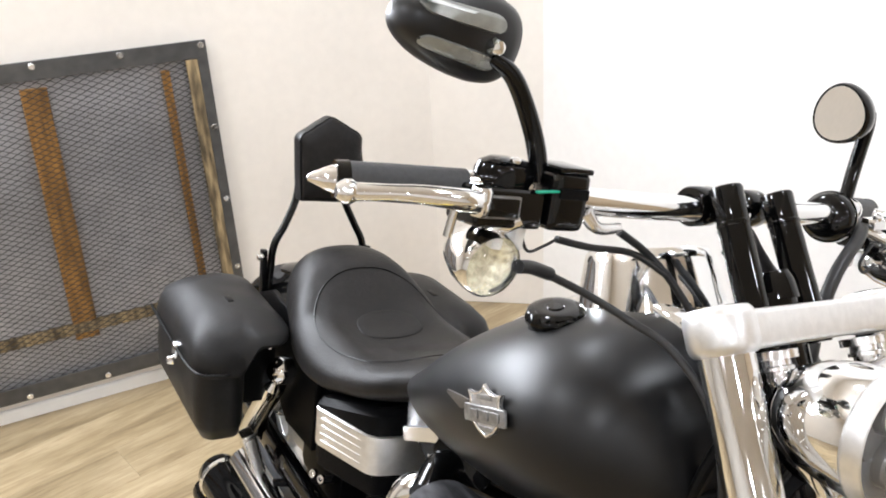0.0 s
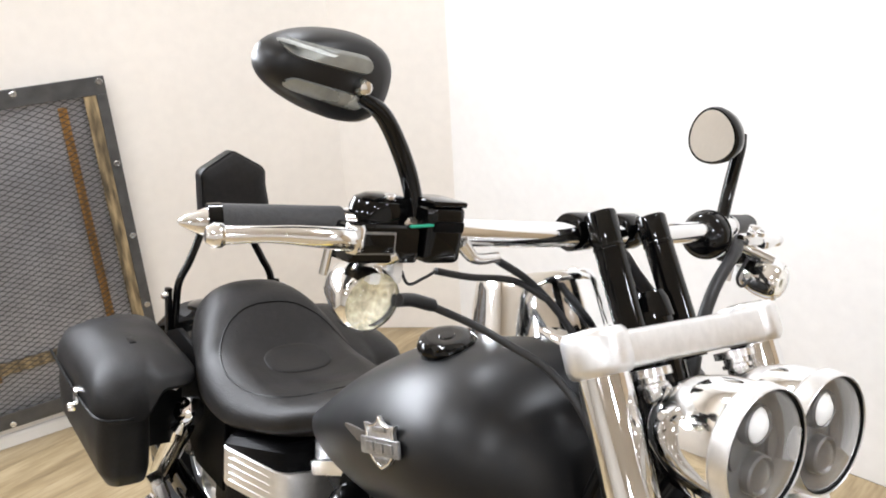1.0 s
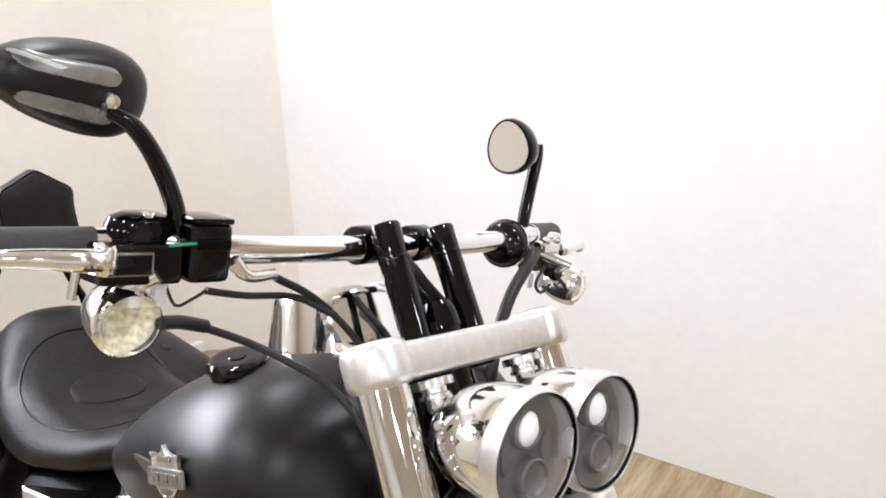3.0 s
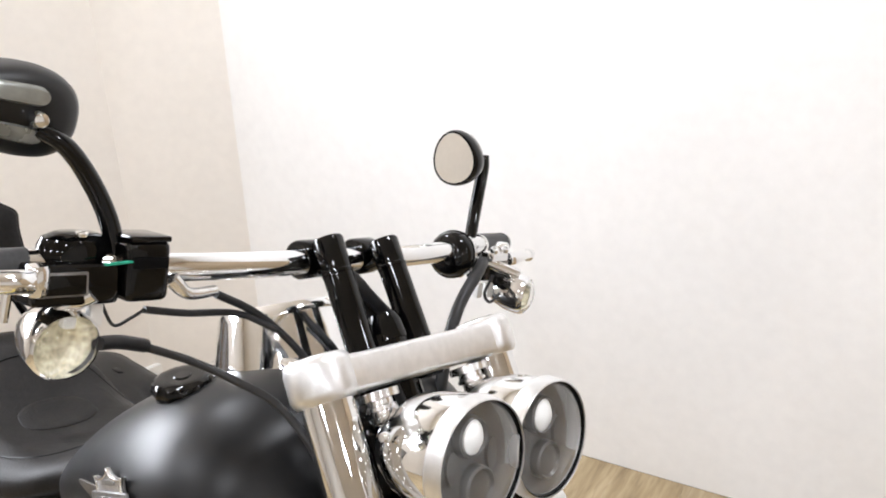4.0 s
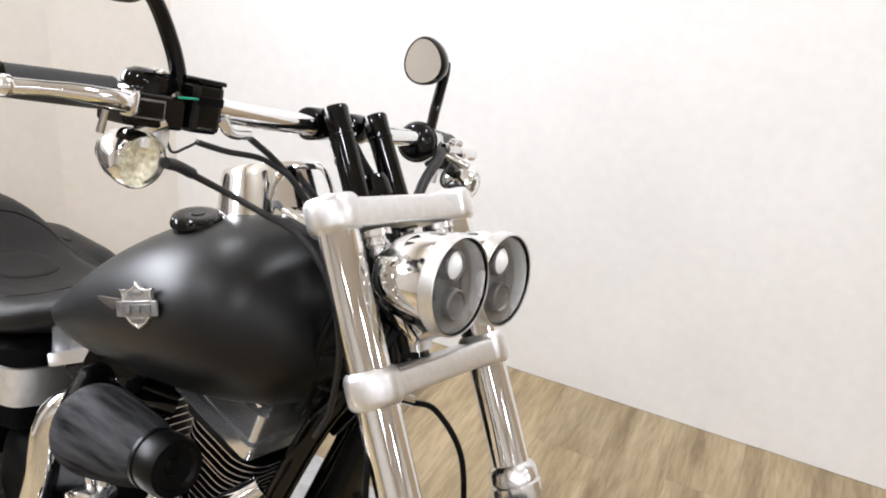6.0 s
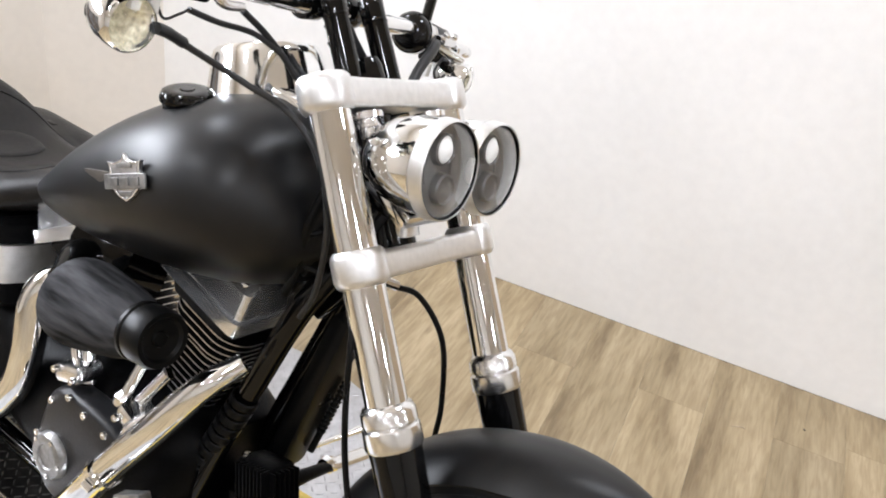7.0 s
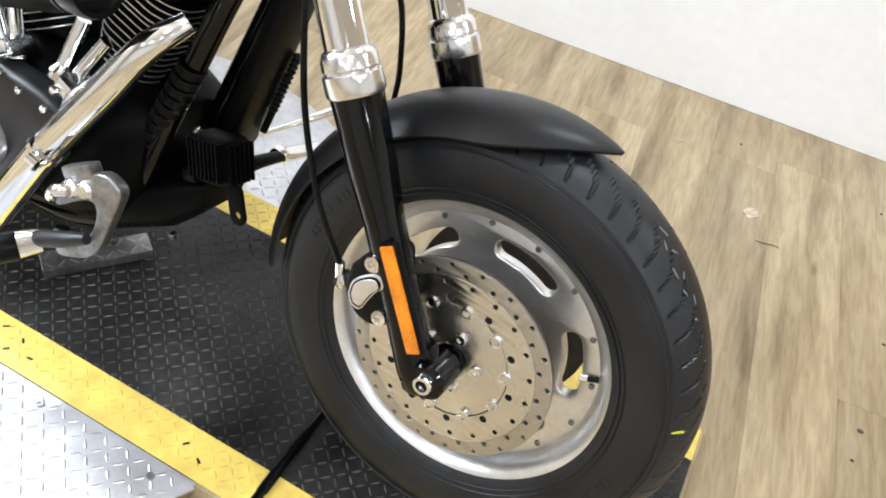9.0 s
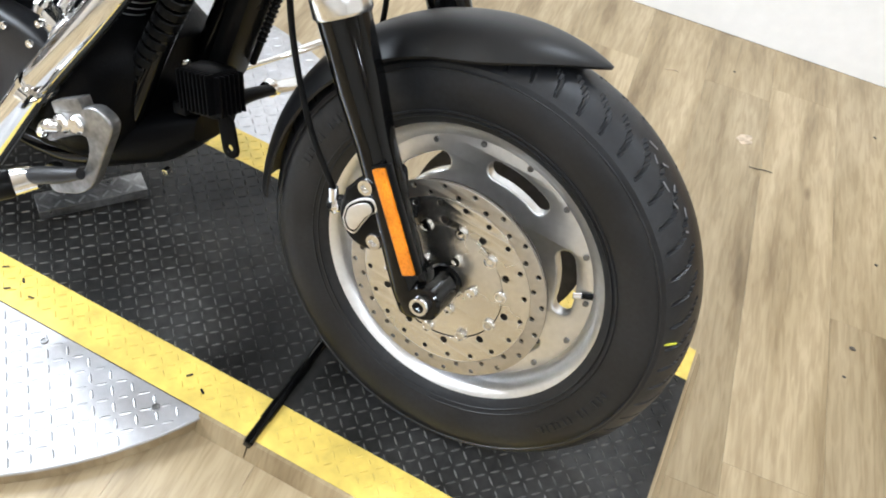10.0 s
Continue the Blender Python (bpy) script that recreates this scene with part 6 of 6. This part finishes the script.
for k in range(4):
    z = 0.153 + 0.0135 * k
    f = -0.19 * (z - 0.219)
    part("rib", tube([(-1.158 + f * 0.7, -0.1845, z), (-1.074 + f, -0.1486, z)], 0.0015, 3, 8), SATIN, side_cover)


# saddlebags
def saddlebag(side, inward=0.0, lower=0.0):
    def sec(z, x0, x1, y0, y1, r):
        ring = [(x0 + x1) / 2 + a + 1j * ((y0 + y1) / 2 + b) for a, b in rounded(x1 - x0, y1 - y0, r, 7)]
        fine = []
        for i, (p, q) in enumerate(zip(ring, ring[1:] + ring[:1])):
            n = 14 if i % (len(ring) // 4) == len(ring) // 4 - 1 else 1
            fine += [p + (q - p) * k / n for k in range(n)]
        return [Vector((p.real, side * (p.imag - inward), z - lower)) for p in fine]
    body = loft([sec(0.036, -1.640, -1.395, 0.256, 0.302, 0.015), sec(0.046, -1.668, -1.370, 0.248, 0.322, 0.024), sec(0.080, -1.690, -1.354, 0.246, 0.340, 0.032), sec(0.140, -1.696, -1.352, 0.246, 0.345, 0.036), sec(0.235, -1.692, -1.356, 0.248, 0.345, 0.040)])
    bag = part("saddlebag", body, BAGHIDE, bike, "black leather-covered hard saddlebag with a chrome latch", angle=50)
    lid = loft([sec(0.196, -1.693, -1.350, 0.170, 0.346, 0.05), sec(0.190, -1.697, -1.345, 0.165, 0.350, 0.05), sec(0.197, -1.700, -1.342, 0.162, 0.353, 0.05), sec(0.230, -1.698, -1.348, 0.160, 0.350, 0.055), sec(0.256, -1.690, -1.360, 0.163, 0.342, 0.06), sec(0.275, -1.665, -1.388, 0.174, 0.322, 0.06), sec(0.286, -1.620, -1.430, 0.197, 0.288, 0.04)])
    for v in lid.verts:
        # the lower edge sweeps up in an S towards the wheel
        u = min(1.0, max(0.0, (0.270 - inward - abs(v.co.y)) / 0.040))
        v.co.z += 0.054 * u * u * (3 - 2 * u) * min(1.0, max(0.0, (0.272 - lower - v.co.z) / 0.072))
    part("bag_lid", lid, BAGHIDE, bag, "domed leather-covered lid", angle=50)
    part("lid_seam", tube([(x, side * (y - inward), z - lower) for x, y, z in ((-1.70, 0.353, 0.199), (-1.52, 0.356, 0.199), (-1.37, 0.350, 0.199), (-1.342, 0.31, 0.199), (-1.341, 0.290, 0.199))], 0.003, 40, 8), DARK, bag)
    part("bag_latch", box((0.022, 0.014, 0.030), pose(-1.485, side * (0.352 - inward), 0.192 - lower, 0, 8, 0), 0.004), CHROME, bag, "chrome latch")
    part("latch_key", lathe([(0, 0.012), (0.007, 0.012), (0.009, 0.006), (0.009, 0)], frame_of((-1.485, side * (0.358 - inward), 0.170 - lower), (0, side, 0)), 14), CHROME, bag)
    part("bag_badge", box((0.030, 0.012, 0.003), pose(-1.50, side * (0.25 - inward), 0.2865 - lower), 0.001), DARK, bag)
    # added block: stands in for the dark recess between bag and wheel
    part("bag_bracket", box((0.20, 0.085, 0.17), pose(-1.53, side * (0.208 - inward), 0.165 - lower), 0.012), DARK, bag, "added black block filling the dark gap inboard of the bag")


saddlebag(-1)
saddlebag(1, 0.018, 0.022)


# ---- floor planks and litter ----
def planks():
    rng = random.Random(5)
    W, G = 0.182, 0.0003
    meshes = {}
    x = -9 * W
    while x < RX:
        y = 0.0 - rng.uniform(0.15, 1.1)
        start = min(0.0, (x + W - 0.41) / 0.2655 + 0.1)     # planks end under the back wall
        y = min(y, start - 0.2)
        edges = [start]
        while y > -RY:
            edges.append(y)
            y -= 1.22
        edges.append(-RY)
        for a, b in zip(edges, edges[1:]):
            ln = round(a - b - G, 4)
            if ln < 0.05:
                continue
            key = ln
            if key not in meshes:
                bm = box((W - G, ln, 0.0045), None, 0.0003, segs=1)
                me = bpy.data.meshes.new("plank")
                bm.to_mesh(me)
                bm.free()
                me.materials.append(PLANK)
                meshes[key] = me
            ob = new("plank", meshes[key])
            ob.matrix_world = ROOM @ pose(x + W / 2, (a + b) / 2, -0.00225)
            ob.parent = floor
        x += W


planks()


def litter():
    rng = random.Random(3)
    leaf = []
    for k in range(18):
        a = 2 * math.pi * k / 18
        r = 0.020 * (0.7 + 0.45 * abs(math.sin(2.5 * a)) + rng.uniform(-0.08, 0.08))
        leaf.append((r * math.cos(a), r * math.sin(a) * 0.8))
    bm = plate([leaf], 0.0012, pose(0.256, 1.094, 0.003, 8, -6, 20))
    for v in bm.verts:
        v.co.z += 0.004 * math.sin(90 * v.co.x) * math.cos(70 * v.co.y) + 0.002
    tagged(finish("dry_leaf", bm, LEAF, None, "", False), "small curled dry leaf on the floor", "leaf")
    bm = tube([(0.297, 1.003, 0.002), (0.318, 1.006, 0.004), (0.333, 1.016, 0.003), (0.353, 1.020, 0.003)], [0.0009, 0.0014, 0.0008], 12, 8)
    tagged(finish("twig", bm, SHADED, None, "", True), "thin dark twig on the floor", "twig")
    bm = tube([(-0.013, 1.231, 0.002), (0.002, 1.243, 0.003), (0.018, 1.248, 0.002)], [0.0008, 0.0012, 0.0008], 8, 6)
    tagged(finish("straw", bm, LEAF, None, "", True), "thin pale bit of straw on the floor", "straw")
    for x, y, size in ((0.645, 0.600, 0.013), (0.545, 1.369, 0.009), (0.144, 1.370, 0.008), (0.645, 0.517, 0.008), (0.641, 0.883, 0.009)):
        bm = bmesh.new()
        bmesh.ops.create_icosphere(bm, subdivisions=2, radius=size * 0.5)
        for v in bm.verts:
            v.co = Vector((v.co.x * rng.uniform(0.9, 1.25) + x, v.co.y * rng.uniform(0.6, 0.9) + y, v.co.z * rng.uniform(0.35, 0.5) + size * 0.18))
        tagged(finish("floor_crumb", bm, SHADED, None, "", True), "small dark crumb of dirt on the floor", "dirt", "crumbs on the floor")


litter()


# ---- small tread-plate block on the deck under the engine ----
blk = empty("wheel_chock", pose(-0.724, -0.068, strip_z(-1) + 0.001, 0, 0, 59), label="small bare tread-plate block on the black deck", category="block")
part("block_body", box((0.192, 0.050, 0.020), pose(0, 0, 0.011), 0.002), DULL, blk, smooth=False)
for i in range(9):
    for j in (-1, 1):
        a = 45 if (i + (j > 0)) % 2 else -45
        part("lozenge", box((0.020, 0.005, 0.002), pose(-0.083 + 0.021 * i, 0.013 * j, 0.0203, 0, 0, a), 0.0008, segs=1), PLATE, blk, smooth=False)
